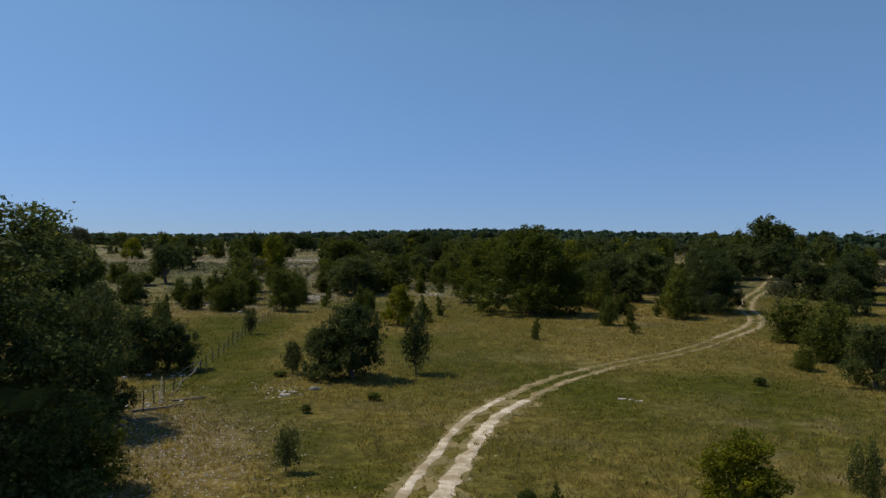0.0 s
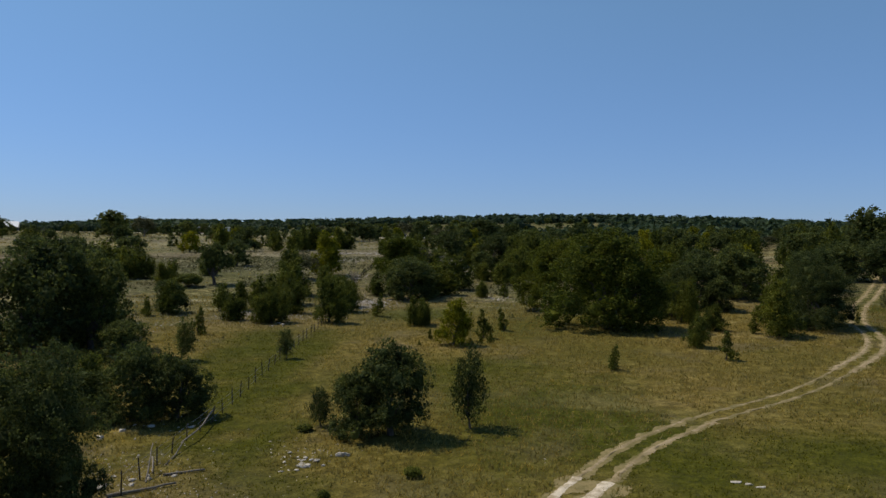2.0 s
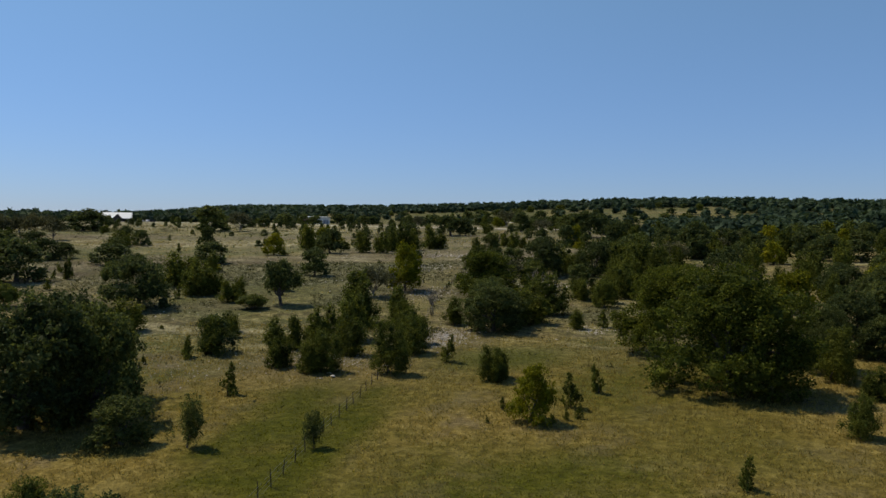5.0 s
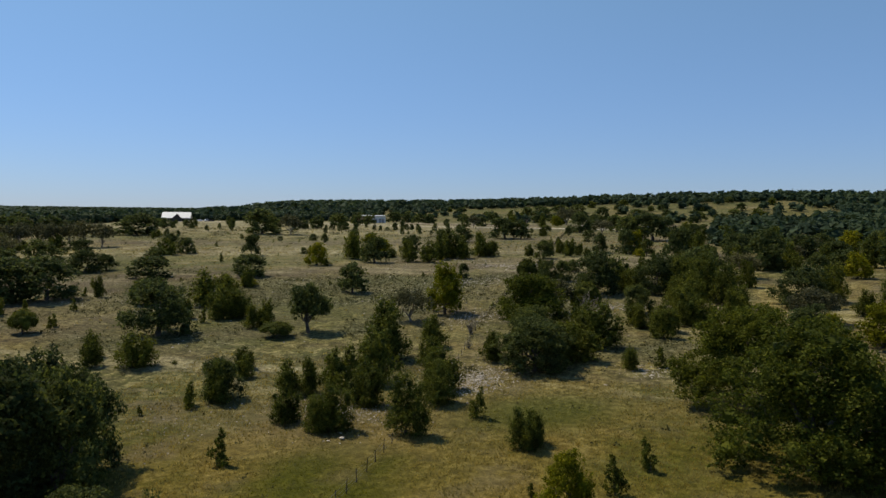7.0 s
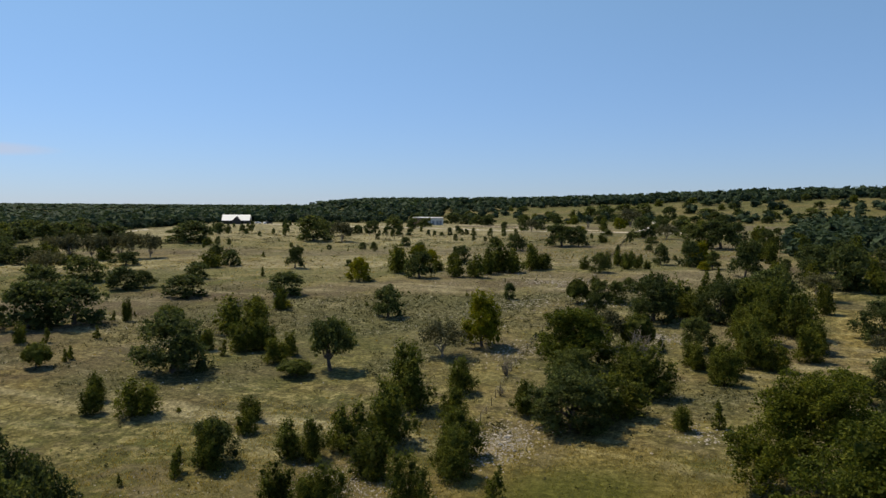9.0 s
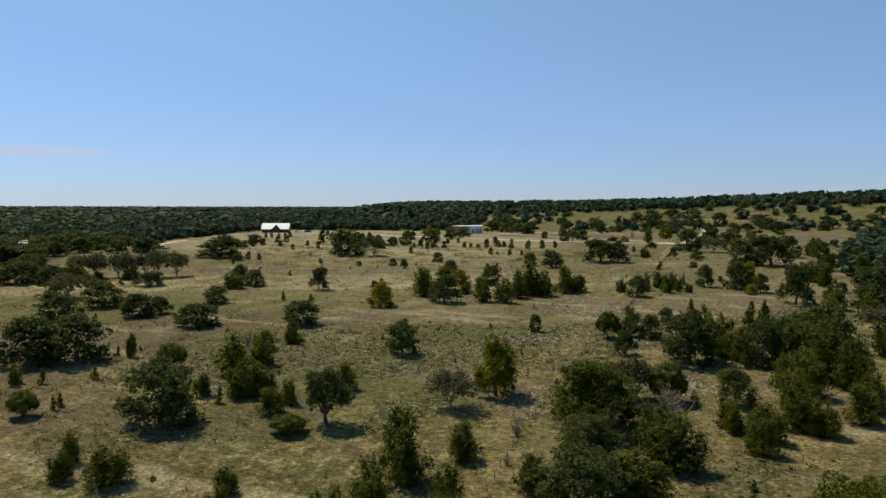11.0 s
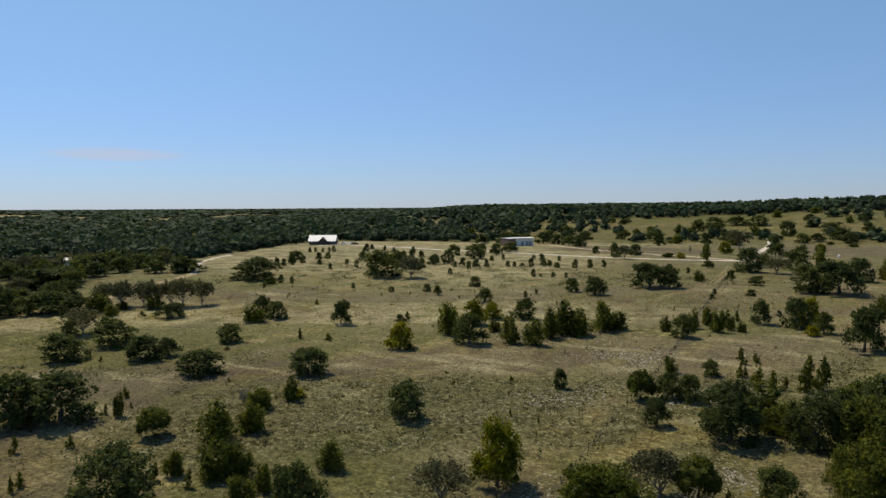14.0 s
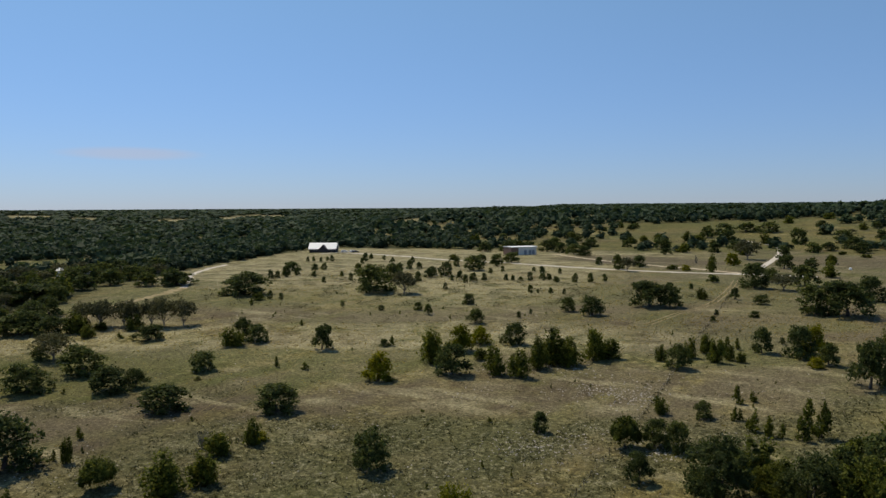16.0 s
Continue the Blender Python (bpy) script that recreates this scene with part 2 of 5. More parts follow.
def stone_material():
    m, n, l, b = material("pale_limestone", 0.9)
    geo, info = n.new("ShaderNodeNewGeometry"), n.new("ShaderNodeObjectInfo")
    f = noise_tex(n, l, geo.outputs["Position"], 5, 6)
    col = ramp(n, l, f, [(0.3, (0.27, 0.24, 0.20)), (0.6, (0.50, 0.46, 0.40))])
    col = mix(n, l, 0.6, col, ramp(n, l, geo.outputs["Random Per Island"], [(0.0, (0.5, 0.48, 0.45)), (1.0, (1.2, 1.18, 1.12))]), "MULTIPLY")
    l.new(col, b.inputs["Base Color"])
    relief(n, l, b, f, 0.5, 0.05)
    return m


STONE = stone_material()


def plain(name, color, rough=0.6, metal=0.0, grain=0.12, scale=1.2):
    m, n, l, b = material(name, rough)
    tc = n.new("ShaderNodeTexCoord")
    f = noise_tex(n, l, tc.outputs["Object"], scale, 6, 0.65)
    lo, hi = tuple(c * (1 - grain) for c in color), tuple(min(1, c * (1 + grain)) for c in color)
    l.new(ramp(n, l, f, [(0.3, lo), (0.7, hi)]), b.inputs["Base Color"])
    b.inputs["Metallic"].default_value = metal
    return m


WHITE_METAL = plain("white_painted_metal", (0.86, 0.86, 0.83), 0.5, 0.0, 0.05)
DARK_SIDING = plain("dark_house_siding", (0.055, 0.05, 0.05), 0.8)
BROWN_SIDING = plain("brown_metal_siding", (0.16, 0.10, 0.075), 0.7)
GREY_METAL = plain("pale_metal_siding", (0.62, 0.60, 0.55), 0.6)
DARK_GLASS = plain("dark_window_glass", (0.02, 0.024, 0.03), 0.08)
RUBBER = plain("black_tyre_rubber", (0.02, 0.02, 0.02), 0.9)
WIRE_METAL = plain("galvanised_wire", (0.30, 0.29, 0.28), 0.5, 0.8)


# ---- ground ----
def step(a, b, v):
    u = np.clip((v - a) / (b - a), 0, 1)
    return u * u * (3 - 2 * u)


# height along the rise, smoothed
RISE_Y = (-6000, -300, -50, 0, 40, 60, 90, 120, 145, 170, 195, 240, 280, 330, 400, 520, 700, 6000)
RISE_Z = (-2, -2, -1, -0.5, 0.2, 1.0, 2.4, 3.5, 5, 6.6, 8.4, 10.8, 12.3, 14.6, 17, 19.5, 20, 20)
PROFILE_Y = np.arange(-6000, 6001, 4.0)
_k = np.exp(-0.5 * (np.arange(-12, 13) * 4 / 14.0) ** 2)
PROFILE_Z = np.convolve(np.pad(np.interp(PROFILE_Y, RISE_Y, RISE_Z), 12, "edge"), _k / _k.sum(), "valid")


def ground_height(x, y):
    x, y = np.asarray(x, float), np.asarray(y, float)
    u = y + np.minimum(0.0013 * np.minimum(x, 0) ** 2, 55) + 0.25 * np.clip(x, 0, 80) * step(20, 60, y)
    z = np.interp(u, PROFILE_Y, PROFILE_Z)
    z = z - 14 * step(0, 260, -0.95 * (x + 335) - 0.30 * (y - 362))        # valley past the plateau's western edge
    r = np.hypot(x, y)
    z = z + 33 * step(1000, 3200, r)                                        # far country
    z = z + 24.5 * np.exp(-((x - 170) / 430) ** 2 - ((y - 960) / 270) ** 2) * step(540, 830, y)
    z = z + 19 * np.exp(-((x + 520) / 620) ** 2 - ((y - 1250) / 330) ** 2)
    z = z + 3.5 * step(30, 130, x) * step(100, 220, y) * (1 - step(500, 800, y))
    return z + 0.10 * np.sin(x * 0.21 + 0.6 * np.sin(y * 0.13)) * np.sin(y * 0.17)


def height(x, y):
    return float(ground_height(x, y))


# clearing: the open pasture, as a ring of corners
CLEARING = [(-60, 10), (-62, 70), (-95, 110), (-140, 130), (-200, 185), (-250, 235), (-300, 300), (-338, 400), (-378, 535), (-300, 560), (-200, 575), (-130, 590), (-80, 630), (-40, 612), (20, 610), (25, 480),
            (12, 380), (16, 300), (14, 240), (16, 190), (18, 150), (40, 142), (72, 165), (82, 140), (62, 110), (60, 60), (75, 20), (60, -60), (-30, -60)]


def inside(ring, x, y):
    x, y = np.asarray(x, float), np.asarray(y, float)
    hit = np.zeros(x.shape, bool)
    for (x0, y0), (x1, y1) in zip(ring, ring[1:] + ring[:1]):
        cross = (y0 > y) != (y1 > y)
        hit ^= cross & (x < (x1 - x0) * (y - y0) / (y1 - y0 + 1e-12) + x0)
    return hit


def wave(x, y, size, seed):
    """Smooth random patches of about that size, -1 to 1."""
    g = np.random.default_rng(seed)
    v = np.zeros(np.shape(x))
    for i in range(9):
        a, ph, k = g.uniform(0, 6.283), g.uniform(0, 6.283), g.uniform(0.6, 1.7) * 6.283 / size
        v = v + np.sin((x * math.cos(a) + y * math.sin(a)) * k + ph)
    return v / 3.2


# open fields beyond: centre, half sizes, turn in degrees, cover (green, soil, straw)
FIELDS = [(-545, 432, 120, 66, 148, 0.75, 0.0, 0.0), (-462, 378, 42, 46, 148, 0.0, 0.9, 0.0), (-365, 325, 28, 18, 60, 0.2, 0.3, 0.0), (-1500, 1290, 200, 60, 142, 0.0, 0.3, 0.9), (-1390, 1345, 190, 30, 138, 0.0, 0.3, 0.9), (-1790, 1240, 190, 50, 148, 0.0, 0.5, 0.7),
          (-1540, 1600, 250, 120, 134, 0.0, 0.2, 0.9), (-2080, 1260, 230, 90, 151, 0.0, 0.3, 0.8), (-900, 1380, 210, 45, 123, 0.0, 0.2, 0.5), (-160, 815, 85, 32, -15, 0.8, 0.0, 0.0), (-22, 556, 44, 42, 0, 0.0, 1.0, 0.0), (-130, 520, 50, 32, -15, 0.2, 0.7, 0.0),
          (-660, 1055, 150, 34, 122, 0.1, 0.2, 0.4), (-90, 720, 40, 22, 0, 0.4, 0.1, 0.0), (20, 740, 50, 18, 10, 0.3, 0.2, 0.0)]


def in_field(x, y, f):
    c, s = math.cos(radians(f[4])), math.sin(radians(f[4]))
    u, v = ((x - f[0]) * c + (y - f[1]) * s) / f[2], (-(x - f[0]) * s + (y - f[1]) * c) / f[3]
    return 1 - step(0.85, 1.15, np.sqrt(u * u + v * v) + (0.12 if f[2] < 200 else 0.42) * wave(x, y, 40 if f[2] < 200 else 170, 5))


def woodland(x, y):
    """How wooded a place is, 0 to 1."""
    w = 1.0 - inside(CLEARING, x, y)
    hill = step(560, 640, y) * (1 - step(800, 900, y)) * step(-420, -250, x)
    gaps = step(0.15, 0.5, wave(x, y, 95, 11) + 0.35 * wave(x, y, 33, 12) + 0.22 * hill + 0.2 * step(10, 30, x) * (1 - step(330, 420, y)))
    w = w * (1 - gaps * (0.55 + 0.33 * hill))
    w = w * (1 - step(0.55, 0.85, wave(x, y, 420, 13)) * 0.6 * step(700, 1200, np.hypot(x, y)))
    w = w * (1 - 0.9 * step(555, 585, y) * (1 - step(845, 885, y)) * step(-330, -200, x) * (1 - step(95, 150, x)))        # open hill pasture
    w = w * (1 - 0.5 * step(570, 610, y) * (1 - step(950, 1100, y)) * step(-640, -500, x) * (1 - step(-260, -180, x)))       # thinner woods beside it
    for f in FIELDS:
        w = w * (1 - in_field(x, y, f))
    return w


def graded(a, b, fine, lo, hi, growth=1.055):
    """Grid lines: even between a and b, then ever wider out to lo and hi."""
    v = list(np.arange(a, b + 0.01, fine))
    s = fine
    while v[-1] < hi:
        s *= growth
        v.append(v[-1] + s)
    s = fine
    while v[0] > lo:
        s *= growth
        v.insert(0, v[0] - s)
    return np.array(v)


def mesh_object(name, verts, faces, mat, smooth=False):
    me = bpy.data.meshes.new(name)
    me.from_pydata(np.asarray(verts).tolist(), [], faces if isinstance(faces, list) else np.asarray(faces).tolist())
    me.materials.append(mat)
    if smooth:
        me.shade_smooth()
    return new(name, me)


def lush(x, y):
    """Where the grass of the near meadow stays green, 0 to 1."""
    mid = np.interp(y, (34, 42, 50, 55, 75, 100), (-4.0, -7.5, -11.5, -15.5, -23.0, -26.0))
    half = np.interp(y, (34, 42, 50, 60, 75, 100), (2.6, 3.2, 4.2, 4.0, 6.5, 8.0))
    v = np.exp(-(np.abs(x - mid + 0.8 * wave(x, y, 11, 81)) / half) ** 3) * step(30, 38, y) * (1 - step(100, 114, y)) * (0.85 + 0.3 * wave(x, y, 7, 82))      # damp strip along the fence
    v = np.maximum(v, 0.6 * np.exp(-((x + 2) / 9) ** 2 - ((y - 84) / 9) ** 2))
    v = np.maximum(v, 0.8 * np.exp(-((x - 11) / 5) ** 2 - ((y - 56) / 8) ** 2))
    v = np.maximum(v, 0.75 * np.exp(-((x - 22) / 11) ** 2 - ((y - 60) / 8) ** 2))
    v = np.maximum(v, 0.95 * np.exp(-((x + 12) / 9) ** 2 - ((y - 123 - 0.45 * (x + 12)) / 7) ** 2))
    return np.clip(1.35 * v, 0, 1)


def slope_bands(x, y):
    """Strips of growth lying along the slope: low scrub, bare brown soil, short olive grass, straw; each 0 to 1."""
    v = -0.53 * x + 0.85 * y + 5 * wave(x, y, 70, 91) + 2.2 * wave(x, y, 19, 92)
    ragged = 0.75 + 0.45 * wave(x, y, 13, 93)

    def strip(a, b, soft=5):
        return step(a - soft, a + soft, v) * (1 - step(b - soft, b + soft, v))
    west = 1 - step(-118, -95, x)
    open_land = inside(CLEARING, x, y)
    low = strip(180, 221) * (1 - west) + 0.75 * strip(128, 181) * step(0.0, 0.5, wave(x, y, 34, 94)) + 0.5 * strip(181, 260) * west * step(0.2, 0.6, wave(x, y, 22, 95)) + 0.55 * strip(345, 420) * step(0.1, 0.5, wave(x, y, 26, 96)) + 0.6 * strip(420, 600) * step(-0.1, 0.5, wave(x, y, 24, 89))
    brown = 0.8 * strip(222, 240) + 1.0 * strip(170, 226) * west + 0.8 * strip(318, 344) + 0.8 * strip(233, 256) * step(-100, -85, x) + 0.7 * strip(130, 176) * step(0.2, 0.7, wave(x, y, 40, 97)) + 0.6 * strip(400, 600) * step(0.15, 0.7, wave(x, y, 40, 88))
    olive = 0.9 * strip(242, 276) * (1 - step(-95, -80, x)) + 0.75 * strip(346, 402) + 0.6 * strip(120, 178) * step(-0.1, 0.5, wave(x, y, 45, 98))
    straw = 0.75 * strip(279, 316) + 0.8 * strip(228, 233, 2) * step(-0.2, 0.4, wave(x, y, 30, 99)) + 0.5 * strip(196, 204, 2) * step(0.1, 0.6, wave(x, y, 24, 90))
    return [np.clip(q * ragged * open_land * step(112, 140, y), 0, 1) for q in (low, brown, olive, straw)]


gx, gy = graded(-230, 70, 2.5, -4600, 4600), graded(10, 400, 2.5, -1500, 4700)
GX, GY = np.meshgrid(gx, gy)
nx, ny = len(gx), len(gy)
idx = np.arange(nx * ny).reshape(ny, nx)
quads = np.stack([idx[:-1, :-1], idx[:-1, 1:], idx[1:, 1:], idx[1:, :-1]], -1).reshape(-1, 4)
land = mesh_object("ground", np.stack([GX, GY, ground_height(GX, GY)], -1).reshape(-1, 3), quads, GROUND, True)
tagged(land, "dry grassy limestone pasture with green and bare patches", "ground", kind="structure")
cover = np.zeros((nx * ny, 4), np.float32)
fx, fy = GX.ravel(), GY.ravel()
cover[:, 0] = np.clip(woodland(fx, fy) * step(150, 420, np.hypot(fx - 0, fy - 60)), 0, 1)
cover[:, 1] = lush(fx, fy)
rocky = 0.9 * np.exp(-((fx + 17) / 7) ** 2 - ((fy - 42) / 9) ** 2)
rocky = np.maximum(rocky, 0.8 * np.exp(-((fx + 35) / 13) ** 2 - ((fy - 114) / 9) ** 2))
rocky = np.maximum(rocky, 0.7 * np.exp(-((fx + 23) / 4) ** 2 - ((fy - 135) / 9) ** 2))
rocky = np.maximum(rocky, np.clip(0.3 + 0.5 * wave(fx, fy, 45, 52), 0, 0.85) * step(130, 165, fy) * inside(CLEARING, fx, fy))
cover[:, 2] = rocky
for f in FIELDS:
    inside_f = in_field(fx, fy, f)
    cover[:, 1] = np.maximum(cover[:, 1], inside_f * f[5])
    cover[:, 2] = np.maximum(cover[:, 2], inside_f * f[6])
    cover[:, 3] = np.maximum(cover[:, 3], inside_f * f[7])
cover[:, 3] = np.maximum(cover[:, 3], (0.15 * step(200, 240, fy) + 0.65 * step(290, 370, fy)) * inside(CLEARING, fx, fy))
near_green = 0.5 * step(36, 46, fy) * (1 - step(118, 140, fy)) * np.exp(-((fx - 4) / 38) ** 2) * (0.7 + 0.6 * wave(fx, fy, 24, 51))
upland_green = np.clip(0.34 + 0.6 * wave(fx, fy, 75, 61), 0, 0.8) * step(140, 180, fy) * (1 - 0.5 * step(300, 380, fy)) * inside(CLEARING, fx, fy)
cover[:, 1] = np.clip(np.maximum(np.maximum(cover[:, 1], near_green), upland_green), 0, 1)
cover[:, 1] = np.maximum(cover[:, 1], 0.55 * step(540, 590, fy) * (1 - step(850, 900, fy)) * step(-330, -200, fx) * (1 - cover[:, 2]) * (0.8 + 0.5 * wave(fx, fy, 60, 62)))
upland = np.zeros((nx * ny, 4), np.float32)
# rougher, more olive upland; also masks the haze put into the colour
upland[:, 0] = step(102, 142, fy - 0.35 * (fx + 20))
low, brown, olive, straw = slope_bands(fx, fy)
upland[:, 1], upland[:, 2] = low, brown
cover[:, 1] = np.clip(np.maximum(cover[:, 1] * (1 - brown) * (1 - straw), olive), 0, 1)
cover[:, 2] *= 1 - np.maximum(olive, low)
cover[:, 3] = np.maximum(cover[:, 3], straw)
east = step(-135, -95, fx) * step(295, 325, fy) * inside(CLEARING, fx, fy)
cover[:, 3] *= 1 - 0.75 * east
upland[:, 2] = np.maximum(upland[:, 2], east * np.clip(0.45 + 0.6 * wave(fx, fy, 38, 53), 0, 0.9))
cover[:, 1] = np.maximum(cover[:, 1], east * np.clip(0.25 - 0.7 * wave(fx, fy, 38, 53), 0, 0.8))
for f in FIELDS:
    if f[6] > 0.6:
        bare_field = in_field(fx, fy, f)
        cover[:, 3] *= 1 - bare_field
        cover[:, 1] *= 1 - bare_field
        upland[:, 2] = np.maximum(upland[:, 2], bare_field)
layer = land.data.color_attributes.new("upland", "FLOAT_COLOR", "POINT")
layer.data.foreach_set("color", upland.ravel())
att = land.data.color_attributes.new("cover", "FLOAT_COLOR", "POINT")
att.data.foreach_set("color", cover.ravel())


# ---- tracks and roads ----
def smooth_line(points, spacing=1.0):
    p = np.array(points, float)
    p = np.vstack([2 * p[0] - p[1], p, 2 * p[-1] - p[-2]])
    out = []
    for i in range(1, len(p) - 2):
        n = max(2, int(np.linalg.norm(p[i + 1] - p[i]) / spacing))
        for t in np.linspace(0, 1, n, endpoint=False):
            out.append(0.5 * ((2 * p[i]) + (p[i + 1] - p[i - 1]) * t + (2 * p[i - 1] - 5 * p[i] + 4 * p[i + 1] - p[i + 2]) * t * t
                              + (-p[i - 1] + 3 * p[i] - 3 * p[i + 1] + p[i + 2]) * t ** 3))
    out.append(p[-2])
    return np.array(out)


def ribbon(name, points, width, offset, mat, lift, label, seed, spacing=0.5, ragged=0.25, category="track"):
    c = smooth_line(points, spacing)
    d = np.gradient(c, axis=0)
    d /= np.linalg.norm(d, axis=1)[:, None] + 1e-9
    nrm = np.stack([d[:, 1], -d[:, 0]], 1)
    g = np.random.default_rng(seed)
    s = np.arange(len(c)) * spacing
    rows = []
    for side in (-1, -0.4, 0.4, 1):
        j = sum(np.sin(s * k + g.uniform(0, 6.3)) for k in g.uniform(0.15, 3.2, 11)) / 3.5
        j = j + g.normal(0, 0.3, len(c))
        o = offset + side * width / 2 * (1 + ragged * j * (abs(side) > 0.9))
        rows.append(c + nrm * o[:, None] if isinstance(o, np.ndarray) else c + nrm * o)
    pts = np.stack(rows, 1)
    z = ground_height(pts[..., 0], pts[..., 1]) + lift
    z[:, 0] -= lift * 0.6
    z[:, 3] -= lift * 0.6
    v = np.concatenate([pts, z[..., None]], -1).reshape(-1, 3)
    i = np.arange(len(c) * 4).reshape(-1, 4)
    f = np.concatenate([np.stack([i[:-1, k], i[:-1, k + 1], i[1:, k + 1], i[1:, k]], -1) for k in range(3)])
    return tagged(mesh_object(name, v, f, mat, True), label, category, kind="structure")


TRACK = [(-6.5, -10), (-4.2, 10), (-2.2, 24), (-0.8, 33.6), (0.4, 39.6), (2.5, 48.3), (5.3, 54.5), (9.0, 61.3), (14.5, 67.8), (23.5, 76.3), (32.0, 86.6), (40.0, 98.0), (45.0, 108.5), (48.6, 121.0), (55.0, 135.0), (62.0, 147.0), (72, 165), (85, 190)]
near_part, fading_part, grown_part, far_part = TRACK[:7], TRACK[6:9], TRACK[8:12], TRACK[10:]
for k, o in enumerate((-0.88, 0.88)):
    ribbon("track_verge", near_part, 1.35 + 0.2 * k, o * 1.1, VERGE, 0.03, "trampled brown soil beside a pale wheel rut", 25 + k, 0.2, 0.5)
    ribbon("track_verge", grown_part, 0.42, o * 0.85, VERGE, 0.028, "half-overgrown brown wheel rut", 27 + k, 0.2, 0.6)
    ribbon("track_verge", far_part, 0.95, o, VERGE, 0.03, "trampled brown soil beside a dusty wheel rut", 29 + k, 0.2, 0.5)
    ribbon("track_rut", near_part, 0.56 + 0.28 * k, o, RUT_NEAR, 0.06, "pale rutted caliche wheel track through the grass", 21 + k, 0.15, 0.26)
    ribbon("track_verge", fading_part, 0.85, o, VERGE, 0.029, "trampled brown soil where the wheel rut narrows", 35 + k, 0.2, 0.5)
    ribbon("track_rut", fading_part, 0.32 + 0.1 * k, o, RUT_FAR, 0.055, "dusty wheel rut narrowing into the grass", 37 + k, 0.2, 0.5)
    ribbon("track_rut", grown_part, 0.13, o * 0.85, RUT_FAR, 0.05, "faint dusty wheel track half lost in the grass", 33 + k, 0.2, 0.7)
    ribbon("track_rut", far_part, 0.42 + 0.08 * k, o, RUT_FAR, 0.06, "worn dusty wheel track through dry grass", 31 + k, 0.2, 0.4)
ribbon("road", [(-334, 482), (-322, 496), (-275, 488), (-230, 473), (-189, 469), (-148, 463), (-108, 460.5), (-62, 465), (-30, 468)], 4.0, 0, CALICHE, 0.10, "pale caliche ranch road across the plateau", 41, 2.0, 0.15, "road")
ribbon("road", [(-190, 545), (-151, 512), (-112, 490), (-87, 482), (-62, 468)], 3.2, 0, RUT_NEAR, 0.14, "dusty branch road past the barn field", 42, 2.0, 0.2, "road")
ribbon("road", [(-58, 470), (-59, 508), (-61, 548), (-66, 611), (-77, 662), (-100, 690)], 3.2, 0, CALICHE, 0.12, "pale caliche road climbing the hill", 43, 2.0, 0.15, "road")
ribbon("road", [(-262, 313), (-283, 332), (-304, 353), (-318, 375), (-328, 396)], 3.0, 0, CALICHE, 0.10, "pale caliche road along the plateau edge", 44, 1.5, 0.35, "road")
ribbon("road", [(-226, 240), (-236, 252), (-243, 264), (-250, 283), (-255, 297), (-262, 313)], 4.6, 0, STRAW_SOIL, 0.08, "straw-grown sandy end of the ranch road", 49, 1.5, 0.5, "road")
for k, o in enumerate((-0.9, 0.9)):
    ribbon("track_rut", [(-61, 322), (-58, 344), (-55, 356), (-53, 373), (-54, 392), (-56, 417), (-59, 440)], 0.42, o, RUT_FAR, 0.07, "pale wheel track across the pasture", 45 + k, 0.8, 0.4)
for k, o in enumerate((-0.9, 0.9)):
    ribbon("track_rut", [(-112, 196), (-116, 206), (-119, 218), (-122, 230), (-127, 243)], 0.16, o, VERGE, 0.05, "faint wheel track through the grass", 47 + k, 0.8, 0.4)


# ---- parts ----
def part(name, bm, mat, parent, label=""):
    me = bpy.data.meshes.new(name)
    bm.to_mesh(me)
    bm.free()
    me.materials.append(mat)
    ob = new(name, me)
    ob.parent = parent
    return tagged(ob, label)


def part_mesh(name, verts, faces, mat, parent, label=""):
    ob = mesh_object(name, verts, faces, mat)
    ob.parent = parent
    return tagged(ob, label)


def box(bm, x0, y0, z0, x1, y1, z1, bevel=0.0):
    made = bmesh.ops.create_cube(bm, size=1.0, matrix=Matrix.LocRotScale(((x0 + x1) / 2, (y0 + y1) / 2, (z0 + z1) / 2), None, (x1 - x0, y1 - y0, z1 - z0)))
    if bevel:
        bmesh.ops.bevel(bm, geom=list({e for v in made["verts"] for e in v.link_edges}), offset=bevel, segments=2, affect="EDGES")
    return bm


def tube(points, radii, sides=6):
    """Vertices and faces of a tapered limb."""
    p = np.array(points, float)
    d = np.gradient(p, axis=0)
    d /= np.linalg.norm(d, axis=1)[:, None] + 1e-9
    ref = np.array([0.31, 0.95, 0.05])
    u = np.cross(d, ref)
    u /= np.linalg.norm(u, axis=1)[:, None] + 1e-9
    w = np.cross(d, u)
    a = np.linspace(0, 2 * math.pi, sides, endpoint=False)
    v = p[:, None] + np.array(radii)[:, None, None] * (np.cos(a)[None, :, None] * u[:, None] + np.sin(a)[None, :, None] * w[:, None])
    n = len(p)
    f = [(i * sides + k, i * sides + (k + 1) % sides, (i + 1) * sides + (k + 1) % sides, (i + 1) * sides + k) for i in range(n - 1) for k in range(sides)]
    f.append(tuple((n - 1) * sides + k for k in range(sides)))
    return v.reshape(-1, 3), f


def join(pieces):
    verts, faces, at = [], [], 0
    for v, f in pieces:
        verts.append(np.asarray(v))
        faces += [tuple(i + at for i in q) for q in f]
        at += len(v)
    return np.concatenate(verts), faces


